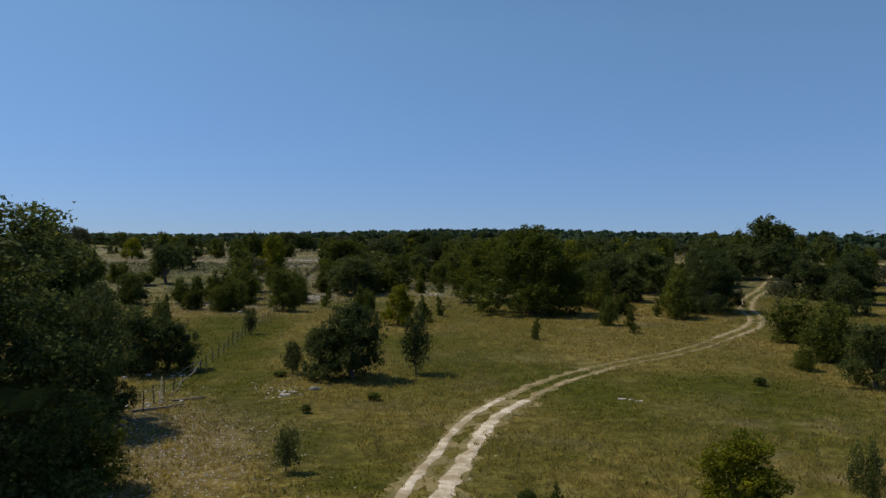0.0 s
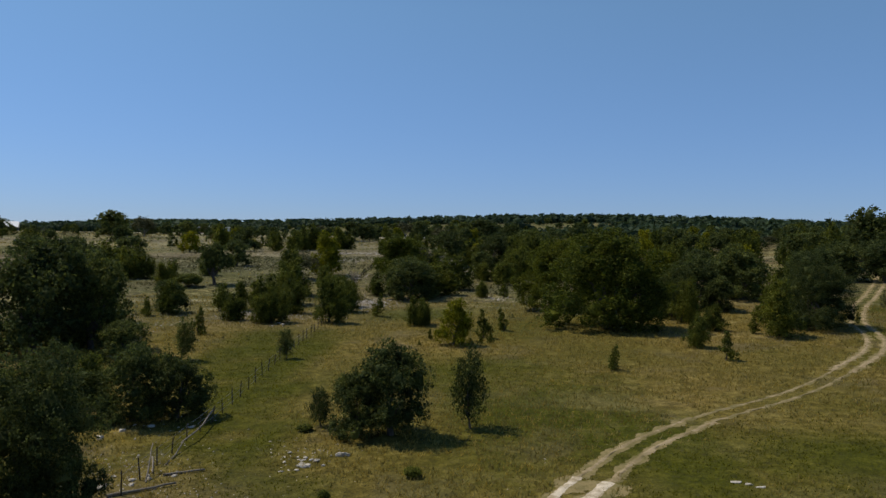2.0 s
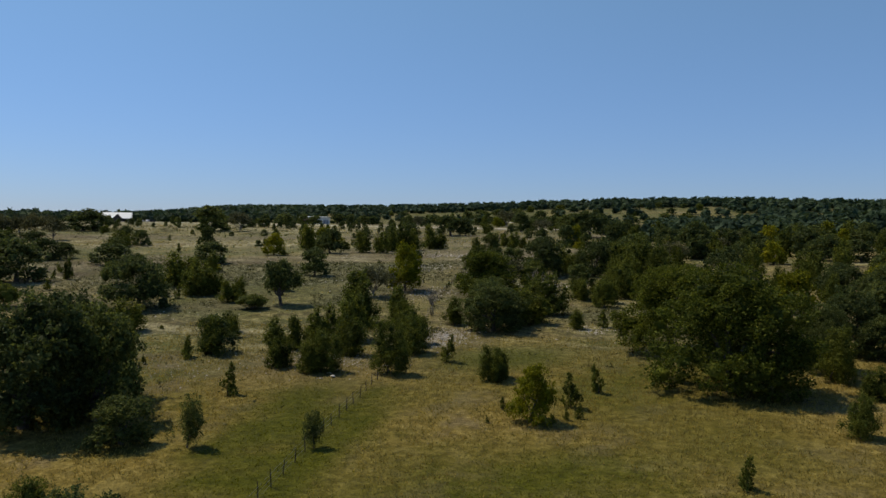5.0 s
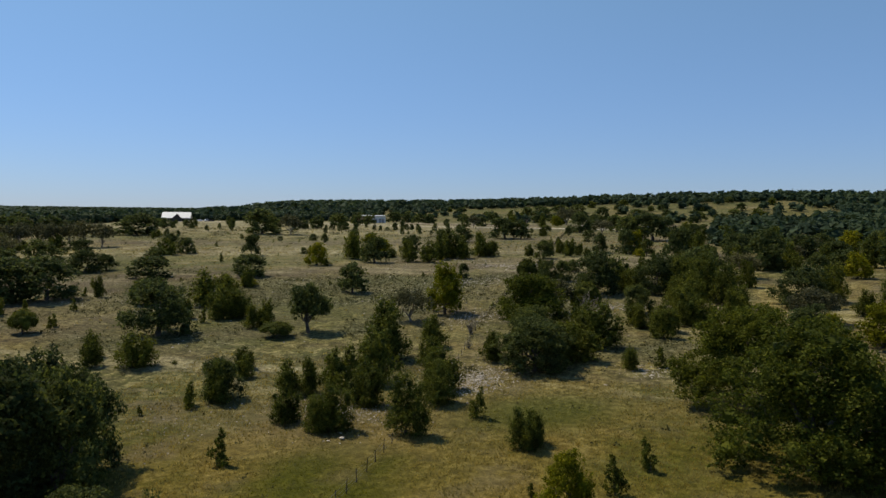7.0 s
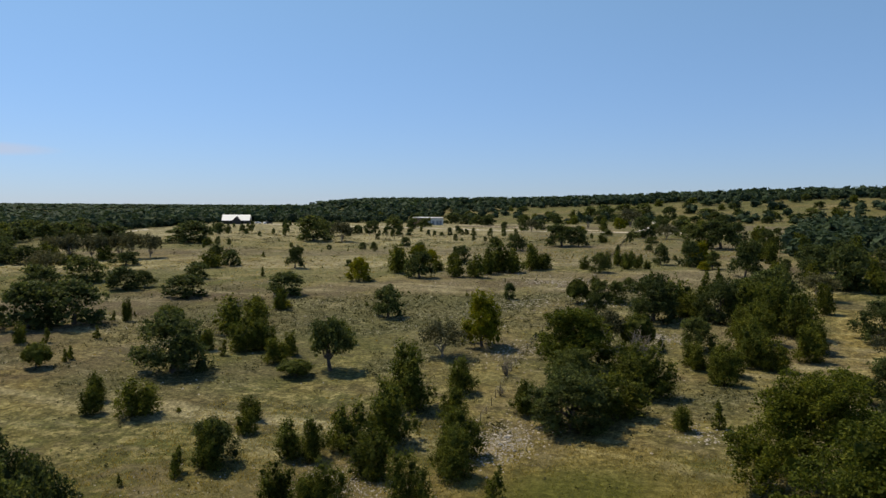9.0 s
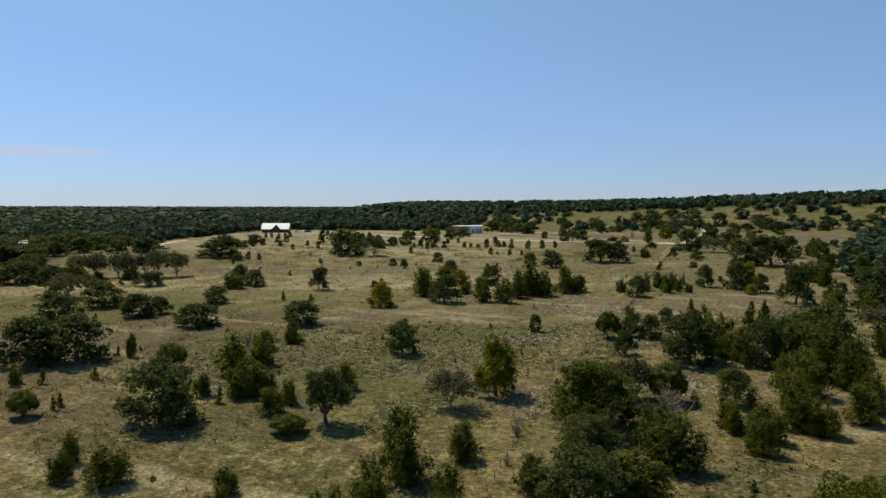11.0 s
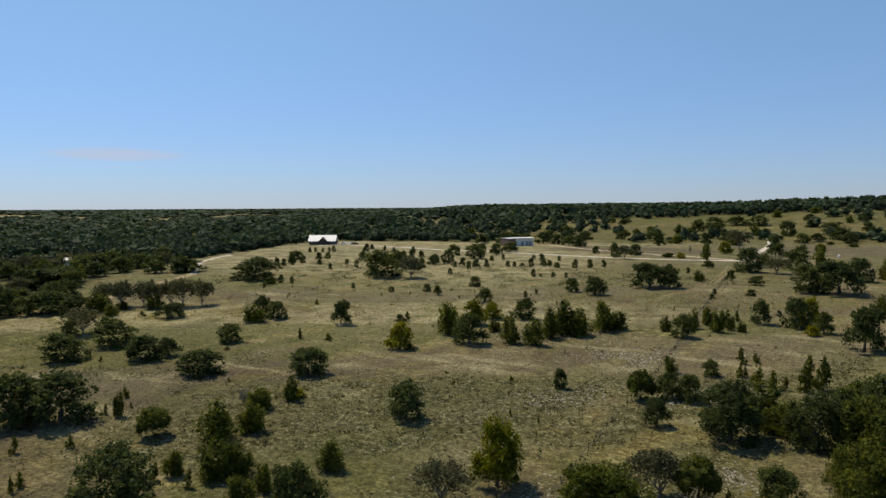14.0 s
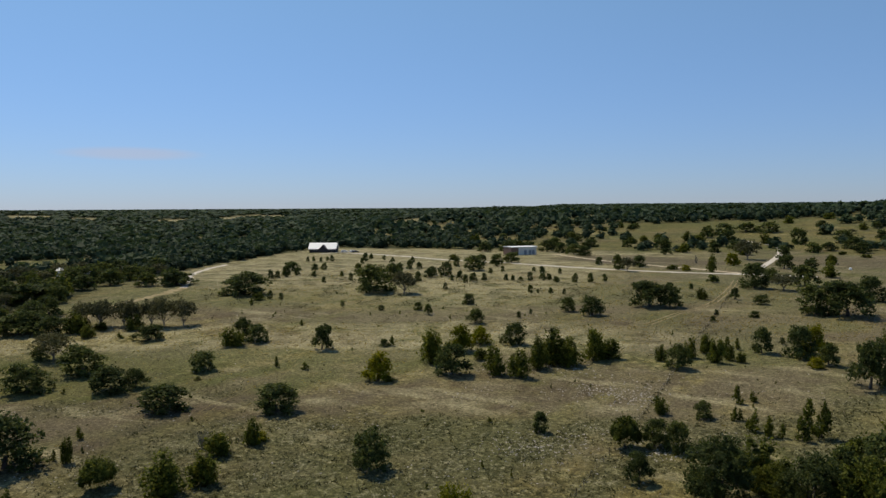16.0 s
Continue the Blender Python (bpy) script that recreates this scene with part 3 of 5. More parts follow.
def limb(g, a, b, r0, r1, n=5, bend=0.06, sides=6):
    t = np.linspace(0, 1, n)
    p = np.array(a)[None] * (1 - t[:, None]) + np.array(b)[None] * t[:, None]
    p[1:-1] += g.normal(0, bend * np.linalg.norm(np.array(b) - np.array(a)), (n - 2, 3))
    return tube(p, r0 + (r1 - r0) * t, sides)


ICO = bmesh.new()
bmesh.ops.create_icosphere(ICO, subdivisions=1, radius=1.0)
ICO_V, ICO_F = np.array([v.co[:] for v in ICO.verts]), [tuple(v.index for v in f.verts) for f in ICO.faces]
ICO.free()


def leaves(g, lobes, n, size, spread=1.0, core=0.55, flat=0.5, subs=16, spray=0.0):
    """A crown: small leaf sprays in tufts round rounded lobes (x, y, z, rx, ry, rz), with a dense heart in each lobe."""
    L = np.array(lobes)
    k = np.repeat(np.arange(len(L)), subs)
    d = g.normal(size=(len(k), 3)) + (0, 0, 0.25)
    d /= np.linalg.norm(d, axis=1)[:, None]
    f = 0.12 + 0.30 * g.random((len(k), 1)) ** 1.6
    reach = 1.10 * spread - f * 0.6 + g.normal(0, 0.09, (len(k), 1))
    S = np.concatenate([np.concatenate([L[k, :3] + d * L[k, 3:] * reach, L[k, 3:] * f], 1), np.concatenate([L[:, :3], L[:, 3:] * 0.92], 1)])
    area = S[:, 3] * S[:, 5]
    area[len(k):] *= 0.5
    pick = g.choice(len(S), n, p=area / area.sum())
    d = g.normal(size=(n, 3))
    d /= np.linalg.norm(d, axis=1)[:, None]
    stray = np.minimum(0.8, 0.20 * np.maximum(0, g.normal(0, 1, (n, 1))) ** 2) * (0.5 + spray)
    c = S[pick, :3] + d * S[pick, 3:] * (0.45 + 0.62 * g.random((n, 1)) ** 0.6 + stray) + (0, 0, 0.35) * stray * S[pick, 5:] * spray
    ok = c[:, 2] > 0.012
    c, d = c[ok], d[ok]
    m = len(c)
    nrm = d * (1 - flat) + g.normal(0, 0.75, (m, 3)) * flat + np.array([0, 0, 0.3])
    nrm /= np.linalg.norm(nrm, axis=1)[:, None]
    along = g.normal(size=(m, 3)) + spray * (d * 1.6 + (0, 0, 1.6))
    u = np.cross(nrm, np.cross(along, nrm))
    u /= np.linalg.norm(u, axis=1)[:, None] + 1e-9
    w = np.cross(nrm, u)
    r = size * g.uniform(0.6, 1.4, (m, 1))
    a, b = r * (1 + 0.35 * spray), r * (1 - 0.25 * spray)
    q = np.stack([c + u * a * g.uniform(0.8, 1.5, (m, 1)), c - u * a * 0.5 + w * b * g.uniform(0.6, 1.2, (m, 1)), c - u * a * 0.5 - w * b * g.uniform(0.6, 1.2, (m, 1))], 1)
    pieces = [(q.reshape(-1, 3), np.arange(3 * m).reshape(-1, 3).tolist())]
    if core:
        for l in L[L[:, 3] < 0.2]:
            bump = 1 + 0.18 * g.normal(size=(len(ICO_V), 1))
            pieces.append((l[:3] + ICO_V * l[3:] * core * bump, ICO_F))
    return join(pieces)


def oak_lobes(g, n=13, low=0.30):
    """Broad crown, uneven dome."""
    out = []
    lean = g.normal(0, 0.05, 2)
    for i in range(n):
        a, r = i * 2.4 + g.uniform(-0.6, 0.6), math.sqrt((i + 0.4) / n) * 0.37 * g.uniform(0.7, 1.15)
        z = 0.80 - 0.42 * (r / 0.37) ** 2 + g.uniform(-0.12, 0.06)
        s = g.uniform(0.10, 0.19)
        out.append((r * math.cos(a) + lean[0] * z, r * math.sin(a) + lean[1] * z, max(low + 0.08, z), s, s, s * g.uniform(0.7, 1.0)))
    for i in range(n * 2 // 3):
        a = i * 2 * math.pi / (n * 2 // 3) + g.uniform(-0.4, 0.4)
        r = g.uniform(0.22, 0.42)
        s = g.uniform(0.10, 0.16)
        out.append((r * math.cos(a), r * math.sin(a), low + g.uniform(0.05, 0.27), s, s, s))
    out.append((0, 0, 0.55, 0.22, 0.22, 0.22))
    out.append((0, 0, low + 0.28, 0.26, 0.26, 0.22))
    return out


def bushy_lobes(g, leaders=3, taper=1.0):
    """Several leaning leaders, fuller below, foliage to the ground, uneven pointed tops."""
    out = []
    for j in range(leaders):
        a = j * 2 * math.pi / leaders + g.uniform(-0.7, 0.7)
        off = g.uniform(0.0, 0.06) if j == 0 else g.uniform(0.15, 0.31)
        top = (1.0, 0.94, 0.86, 0.78, 0.68, 0.56)[j] * g.uniform(0.85, 1.0)
        n = 8
        for i in range(n):
            t = i / (n - 1)
            z = 0.11 + (top - 0.15) * t
            s = (0.185 - 0.10 * taper * t ** 1.5) * g.uniform(0.72, 1.3)
            k = off * (0.75 + 0.4 * t)
            out.append((k * math.cos(a) + g.normal(0, 0.04), k * math.sin(a) + g.normal(0, 0.04), z, s, s, s * g.uniform(0.9, 1.3)))
    for i in range(6):
        a = i * 1.05 + g.uniform(-0.4, 0.4)
        s = g.uniform(0.07, 0.13)
        r = g.uniform(0.28, 0.42)
        out.append((r * math.cos(a), r * math.sin(a), g.uniform(0.10, 0.40), s, s, s * 1.2))
    return out


def sapling_lobes(g, n=8):
    out = []
    lean = g.normal(0, 0.10, 2)
    for i in range(n):
        t = i / (n - 1)
        z = 0.14 + 0.78 * t
        a = i * 2.4 + g.uniform(-0.8, 0.8)
        reach = 0.24 * (1.05 - t) * g.uniform(0.3, 1.3)
        s = (0.20 - 0.13 * t) * g.uniform(0.7, 1.2)
        out.append((reach * math.cos(a) + lean[0] * z, reach * math.sin(a) + lean[1] * z, z, s, s, s * 0.8))
    return out


def dome_lobes(g, n=22):
    out = []
    for i in range(n):
        a, t = i * 2.4, (i + 0.5) / n
        r = math.sqrt(t) * 0.33
        out.append((r * math.cos(a), r * math.sin(a), 0.30 + 0.42 * math.sqrt(max(0, 1 - t)), 0.17, 0.17, 0.24))
    out.append((0, 0, 0.42, 0.34, 0.34, 0.40))
    return out


def trunk_of(g, thick, fork, sides=7):
    top = np.array([g.uniform(-0.04, 0.04), g.uniform(-0.04, 0.04), fork])
    return top, tube([(0, 0, -0.06), (0.005, 0, 0.02), top * (0.5, 0.5, 0.6), top], [thick * 1.5, thick * 1.15, thick * 0.9, thick * 0.7], sides)


def dead_branch(g):
    a, r = g.uniform(0, 6.283), g.uniform(0.15, 0.48)
    end = (r * math.cos(a), r * math.sin(a), g.uniform(0.4, 1.0))
    pieces = [limb(g, (0, 0, 0), end, 0.016, 0.004, 4, 0.09, 4)]
    for j in range(6):
        s = np.array(end) * g.uniform(0.35, 0.95)
        pieces.append(limb(g, s, s + g.normal(0, 0.13, 3) + (0, 0, 0.05), 0.007, 0.002, 3, 0.08, 3))
    return join(pieces)


# kind of tree: object name, category, leaf material, leaf sprays (near, middle, far, farthest), label, variants
KINDS = {
    "great_oak": ("live_oak", "tree", OAK_LEAF, (80000, 17000, 7500, 3500), "large dark live oak with a massive spreading crown", 3),
    "great_bright": ("broadleaf_tree", "tree", SUNLIT_LEAF, (50000, 22000, 7000, 3000), "big spreading yellow-green leafy oak", 2),
    "oak": ("live_oak", "tree", OAK_LEAF, (15000, 8500, 3000, 900), "dark grey-green live oak with a broad rounded crown", 5),
    "lone_oak": ("live_oak", "tree", OAK_LEAF, (12000, 8000, 3500, 1300), "live oak with a bare forked trunk and open crown", 1),
    "juniper": ("juniper_tree", "tree", CEDAR_LEAF, (14000, 6000, 2400, 900), "dark olive-green juniper with foliage down to the grass", 6),
    "young_juniper": ("young_juniper", "shrub", CEDAR_LEAF, (2600, 1100, 500, 220), "small scraggly juniper growing in dry grass", 6),
    "dome_juniper": ("round_juniper", "shrub", CEDAR_LEAF, (9000, 7000, 3600, 1200), "dense rounded juniper bush with a smooth dome", 2),
    "bright_tree": ("broadleaf_tree", "tree", BRIGHT_LEAF, (12000, 7000, 3200, 1100), "bright yellow-green leafy tree", 3),
    "grey_oak": ("shin_oak", "tree", GREY_LEAF, (7000, 4000, 2000, 800), "greyish sparse-leaved oak showing its branching trunks", 3),
    "airy_tree": ("slender_tree", "tree", OAK_LEAF, (7000, 4000, 1600, 700), "slender small tree with airy foliage", 2),
    "dead_shrub": ("dead_shrub", "shrub", TWIG, (0, 0, 0, 0), "grey leafless dead shrub with tangled branches", 2),
}
made_protos, used = {}, {}


def build_tree(kind, variant, lod):
    name, category, leaf, counts, label, _ = KINDS[kind]
    g = np.random.default_rng(1000 + 97 * variant + 13 * len(kind) + sum(map(ord, kind)))
    ob = tagged(new(name), label, category, group=name.replace("_", " ") + "s on the ranch")
    n = counts[lod]
    size = (1.25 if kind in ("grey_oak", "airy_tree", "young_juniper") else 1.75 if kind.startswith("great") else 1.52) / math.sqrt(max(n, 1))
    if kind == "dead_shrub":
        for _ in range(20):
            part_mesh("branch", *dead_branch(g), TWIG, ob)
        return ob
    spread, fork, thick, shoots, core = 1.04, 0.2, 0.035, 5, 0.45
    if kind in ("oak", "great_oak"):
        lobes = oak_lobes(g, 14 + 2 * (variant % 3), (0.0, 0.04, 0.0, 0.02, 0.10)[variant])
    elif kind in ("bright_tree", "great_bright"):
        lobes, spread = oak_lobes(g, 12 + variant, 0.06), 1.1
    elif kind == "lone_oak":
        lobes, thick, fork, shoots, core = oak_lobes(g, 11, 0.28), 0.04, 0.22, 8, 0.3
    elif kind == "juniper":
        lobes, thick, fork, shoots, spread = bushy_lobes(g, (4, 3, 5, 4, 3, 6)[variant], (0.75, 0.9, 0.6, 0.7, 1.0, 0.65)[variant]), 0.03, 0.10, 3, 1.15
    elif kind == "young_juniper":
        lobes, thick, fork, shoots, core, spread = sapling_lobes(g), 0.028, 0.2, 3, 0.0, 1.25
    elif kind == "dome_juniper":
        lobes, thick, fork, shoots, core, spread = dome_lobes(g), 0.04, 0.1, 3, 0.8, 0.92
    elif kind == "grey_oak":
        lobes, thick, fork, shoots, core, spread = oak_lobes(g, 11, 0.42), 0.024, 0.14, 9, 0.0, 1.15
    else:
        lobes = [(x * 1.15, y * 1.15, 0.16 + z * 0.84, a * 0.85, b * 0.85, c * 0.75) for x, y, z, a, b, c in bushy_lobes(g, 3, 0.6)]
        thick, fork, shoots, core, spread = 0.022, 0.15, 8, 0.0, 1.25
    top, (v, f) = trunk_of(g, thick, fork)
    bark = WEATHERED if kind == "grey_oak" else BARK
    part_mesh("trunk", v, f, bark, ob)
    if lod < 2 or kind in ("grey_oak", "lone_oak"):
        step_by = max(1, len(lobes) // shoots)
        for l in lobes[::step_by][:shoots]:
            end = top * 0.2 + np.array(l[:3]) * 0.8
            part_mesh("limb", *limb(g, top - (0, 0, 0.03), end, thick * 0.55, thick * 0.15, 5, 0.07, 6 if lod < 2 else 4), bark, ob)
    v, f = leaves(g, lobes, n, size, spread, core, 0.72, 2 if kind == "dome_juniper" else 16, 0.9 if "juniper" in kind and kind != "dome_juniper" else 0.25)
    part_mesh("crown", v, f, leaf, ob)
    return ob


def away(x, y):
    """Metres from the flight line."""
    t = min(1.0, max(0.0, (x * 7.6 + y * 96.7) / (7.6 ** 2 + 96.7 ** 2)))
    return math.hypot(x - 7.6 * t, y - 96.7 * t)


def tree(kind, x, y, width, tall):
    far = away(x, y)
    if kind == "oak" and width > 7.6 and far < 85:
        kind = "great_oak"
    lod = 0 if far < 42 else 1 if far < 115 else 2 if far < 330 else 3
    count = used[kind] = used.get(kind, -1) + 1
    variant = count % KINDS[kind][5]
    turn = (count * 137.5) % 360
    m = Matrix.LocRotScale((x, y, height(x, y)), Euler((0, 0, radians(turn))), (width, width, tall))
    key = (kind, variant, lod)
    if key not in made_protos:
        ob = made_protos[key] = build_tree(*key)
        ob.matrix_basis = m
        return ob
    ob = made_protos[key]
    return copy_thing(ob, m @ Matrix.Diagonal((1 / ob.scale[0], 1 / ob.scale[1], 1 / ob.scale[2], 1)))


def oak(x, y, width, tall): return tree("oak", x, y, width, tall)
def great_bright(x, y, width, tall): return tree("great_bright", x, y, width, tall)
def great_oak(x, y, width, tall): return tree("great_oak", x, y, width, tall)
def juniper(x, y, width, tall): return tree("juniper", x, y, width, tall)
def sprig(x, y, width, tall): return tree("young_juniper", x, y, width, tall)
def bright(x, y, width, tall): return tree("bright_tree", x, y, width, tall)
def grey_oak(x, y, width, tall): return tree("grey_oak", x, y, width, tall)
def dome(x, y, width, tall): return tree("dome_juniper", x, y, width, tall)
def dead(x, y, width, tall): return tree("dead_shrub", x, y, width, tall)
def airy(x, y, width, tall): return tree("airy_tree", x, y, width, tall)
def lone_oak(x, y, width, tall): return tree("lone_oak", x, y, width, tall)


# ---- trees of the pasture: place, crown width, height ----
grey_oak(-216.0, 237.0, 8.5, 8.8)
grey_oak(-212.0, 241.0, 7.8, 9.0)
grey_oak(-208.0, 238.0, 8.5, 9.2)
grey_oak(-205.0, 244.0, 8.5, 8.8)
grey_oak(-200.0, 243.0, 7.8, 9.5)
grey_oak(-197.0, 248.0, 8.5, 9.2)
grey_oak(-192.0, 249.0, 9.1, 10.0)
grey_oak(-189.0, 254.0, 8.5, 9.0)
juniper(-196.0, 242.0, 6.7, 5.0)
juniper(-211.0, 233.0, 6.1, 5.5)
juniper(-205.0, 236.0, 4.3, 3.0)
great_oak(-21.2, 30.0, 16.6, 13.6)
juniper(-16.2, 34.0, 4.9, 4.0)
oak(-19.0, 153.0, 8.2, 6.9)
juniper(-14.0, 162.0, 6.7, 6.0)
great_bright(8.4, 131.0, 14.5, 12.4)
great_bright(13.3, 112.2, 17.4, 14.2)
juniper(-12.5, 214.0, 8.4, 6.3)
oak(-4.0, 206.0, 8.9, 9.1)
juniper(2.0, 206.0, 9.1, 8.4)
juniper(3.5, 211.0, 8.4, 7.4)
oak(24.0, 124.5, 7.7, 8.0)
oak(29.5, 133.0, 8.8, 9.0)
sprig(5.0, 32.3, 0.9, 1.3)
dome(3.8, 32.8, 1.0, 0.8)
bright(12.8, 32.9, 4.1, 3.6)
airy(18.9, 33.2, 1.9, 3.0)
airy(-7.5, 37.0, 1.5, 2.3)
oak(-21.6, 45.1, 7.7, 9.3)
dome(-8.9, 50.0, 0.8, 0.6)
dome(-4.8, 54.0, 1.3, 0.6)
oak(34.3, 59.7, 5.4, 6.0)
dome(25.3, 60.1, 1.2, 0.7)
oak(-9.4, 61.2, 4.4, 4.8)
oak(-7.3, 61.6, 5.9, 6.9)
dome(-13.1, 61.7, 1.3, 0.5)
oak(-29.0, 62.4, 4.4, 4.2)
oak(-25.8, 62.8, 5.8, 6.0)
airy(-2.1, 64.0, 3.2, 5.7)
oak(-23.2, 64.2, 5.2, 5.4)
airy(-12.3, 62.8, 2.3, 2.8)
juniper(-31.2, 66.4, 4.1, 4.2)
juniper(32.2, 67.5, 2.5, 2.2)
juniper(37.9, 71.7, 7.2, 6.0)
oak(-37.3, 83.3, 5.9, 4.5)
juniper(39.8, 83.5, 7.9, 4.9)
airy(-31.7, 83.9, 2.9, 4.3)
oak(-47.7, 84.4, 11.6, 12.2)
sprig(10.5, 84.7, 1.9, 2.5)
airy(-21.7, 85.9, 2.0, 3.1)
oak(-43.4, 87.9, 9.0, 11.1)
sprig(22.7, 91.4, 2.4, 3.1)
oak(-49.7, 91.9, 9.5, 11.9)
oak(-46.6, 94.3, 6.7, 10.0)
sprig(-9.4, 95.8, 0.5, 0.7)
bright(-5.6, 96.9, 4.5, 5.6)
sprig(-3.8, 97.0, 0.8, 0.9)
juniper(21.4, 98.2, 3.4, 3.9)
sprig(-36.2, 98.5, 2.4, 3.2)
sprig(-2.7, 98.5, 0.9, 1.2)
sprig(-1.6, 99.3, 1.1, 1.4)
sprig(-8.7, 100.0, 1.0, 1.3)
sprig(-2.5, 102.8, 2.6, 3.5)
juniper(33.9, 108.5, 6.7, 7.1)
sprig(-52.8, 108.6, 0.9, 1.2)
sprig(-0.1, 108.9, 2.3, 3.0)
sprig(31.2, 109.8, 1.9, 2.6)
juniper(-32.0, 110.2, 4.2, 4.1)
juniper(-31.0, 110.3, 4.6, 4.7)
juniper(-11.2, 111.3, 3.6, 4.1)
juniper(-36.9, 111.5, 3.6, 3.7)
juniper(27.0, 111.6, 3.9, 3.4)
juniper(-23.6, 111.8, 5.2, 6.3)
sprig(-49.3, 112.3, 1.8, 2.4)
juniper(-11.3, 112.9, 3.4, 3.5)
sprig(-50.0, 113.7, 2.0, 2.7)
juniper(-47.6, 115.3, 4.2, 4.6)
oak(40.6, 116.1, 11.3, 10.5)
oak(-48.1, 117.0, 5.1, 5.5)
sprig(-18.4, 118.7, 2.6, 3.4)
juniper(24.4, 118.9, 5.1, 6.5)
juniper(-31.5, 119.6, 4.8, 5.0)
sprig(35.9, 120.1, 3.5, 4.6)
juniper(-41.9, 121.4, 4.1, 4.2)
juniper(-39.5, 121.4, 3.7, 4.5)
grey_oak(54.0, 121.8, 4.7, 5.2)
juniper(-23.9, 122.1, 5.1, 5.3)
juniper(-73.3, 124.1, 3.3, 3.4)
juniper(-37.2, 124.5, 5.5, 5.7)
juniper(-50.5, 125.3, 2.9, 2.9)
juniper(-68.1, 125.6, 6.5, 4.9)
juniper(41.7, 127.0, 8.1, 8.6)
juniper(-25.0, 127.6, 5.4, 5.6)
juniper(-77.6, 128.5, 3.5, 3.6)
juniper(-33.4, 129.1, 6.9, 7.1)
juniper(-53.2, 129.6, 3.0, 3.1)
oak(32.4, 130.8, 6.0, 5.8)
oak(65.9, 134.1, 10.1, 7.5)
dome(-99.0, 137.0, 5.2, 4.2)
juniper(-29.7, 137.2, 4.2, 4.4)
oak(-16.2, 140.0, 10.5, 7.9)
sprig(-97.5, 141.1, 1.7, 2.2)
juniper(-37.3, 141.1, 7.8, 8.2)
sprig(-98.1, 142.5, 1.8, 2.4)
oak(-77.9, 143.1, 12.0, 10.8)
juniper(-4.2, 143.7, 2.7, 3.2)
juniper(-22.8, 143.9, 4.9, 3.9)
sprig(-0.4, 145.8, 2.2, 2.9)
juniper(-12.6, 146.9, 8.9, 5.7)
juniper(-115.9, 147.2, 2.8, 3.7)
dome(-59.0, 147.7, 6.3, 2.7)
juniper(-33.0, 149.0, 4.7, 5.0)
dead(-27.9, 149.3, 1.7, 1.5)
sprig(-111.9, 149.5, 2.0, 2.7)
lone_oak(-55.7, 151.9, 7.6, 9.2)
sprig(-0.8, 152.8, 1.3, 1.2)
juniper(-66.6, 153.1, 4.8, 4.0)
sprig(-83.1, 153.1, 2.0, 2.7)
sprig(-77.2, 153.7, 2.1, 2.6)
sprig(-106.2, 155.2, 1.8, 2.4)
juniper(-82.1, 155.5, 3.5, 4.0)
juniper(-9.4, 155.6, 7.7, 6.4)
oak(-125.5, 156.5, 12.3, 10.5)
juniper(-67.3, 157.7, 3.6, 4.3)
juniper(-75.6, 157.7, 5.8, 5.7)
dead(-30.2, 158.7, 3.0, 3.4)
juniper(-73.8, 160.0, 5.4, 5.2)
oak(-119.5, 161.8, 13.1, 10.1)
juniper(-0.6, 163.7, 4.5, 4.7)
dome(-98.1, 164.6, 6.4, 5.3)
juniper(-63.1, 167.5, 4.8, 4.5)
juniper(-86.7, 167.8, 8.0, 6.5)
sprig(-115.4, 167.8, 1.5, 2.0)
juniper(-112.1, 168.1, 2.3, 4.8)
juniper(-0.2, 169.3, 4.7, 4.9)
dead(-12.5, 171.5, 6.5, 5.0)
juniper(-1.9, 170.5, 4.6, 3.7)
juniper(-4.6, 170.9, 3.7, 3.8)
sprig(-114.6, 172.4, 0.9, 1.1)
juniper(-5.2, 172.5, 4.2, 3.8)
bright(-39.3, 173.5, 7.7, 9.9)
juniper(-85.2, 173.6, 5.1, 4.7)
juniper(6.1, 173.9, 4.8, 5.0)
juniper(2.8, 175.4, 6.2, 6.4)
sprig(-120.6, 176.0, 1.9, 2.5)
juniper(-87.1, 176.0, 3.9, 3.0)
juniper(10.3, 179.7, 5.2, 5.4)
sprig(-11.1, 180.9, 1.9, 2.0)
sprig(-3.2, 181.2, 1.9, 2.6)
oak(-5.4, 182.6, 6.1, 6.2)
juniper(-92.6, 183.2, 5.4, 4.3)
juniper(2.3, 183.5, 5.3, 5.6)
dead(-97.4, 184.0, 2.6, 3.5)
juniper(11.2, 185.8, 5.4, 5.7)
oak(-158.8, 187.6, 11.0, 7.1)
juniper(-90.8, 189.3, 3.2, 4.9)
juniper(3.5, 190.6, 6.9, 7.2)
oak(-65.7, 190.7, 7.1, 7.6)
bright(-91.1, 190.8, 4.1, 1.9)
juniper(0.5, 192.5, 5.4, 5.7)
oak(-121.0, 194.2, 11.2, 6.1)
juniper(10.0, 195.2, 7.0, 8.8)
oak(-142.4, 196.7, 9.6, 6.3)
sprig(0.5, 200.7, 2.6, 3.4)
juniper(6.1, 200.7, 8.5, 9.1)
oak(-140.3, 201.6, 5.9, 4.9)
oak(-161.4, 202.8, 11.2, 7.7)
oak(-15.3, 203.9, 10.9, 10.6)
oak(-100.1, 204.9, 10.0, 6.5)
oak(-184.4, 205.2, 5.1, 4.2)
oak(-26.8, 205.5, 4.4, 5.4)
grey_oak(-181.5, 206.9, 10.5, 7.8)
juniper(-9.6, 209.3, 5.3, 4.8)
juniper(-7.0, 209.4, 6.5, 5.5)
sprig(-132.4, 212.3, 2.3, 1.0)
oak(0.7, 212.8, 6.1, 8.1)
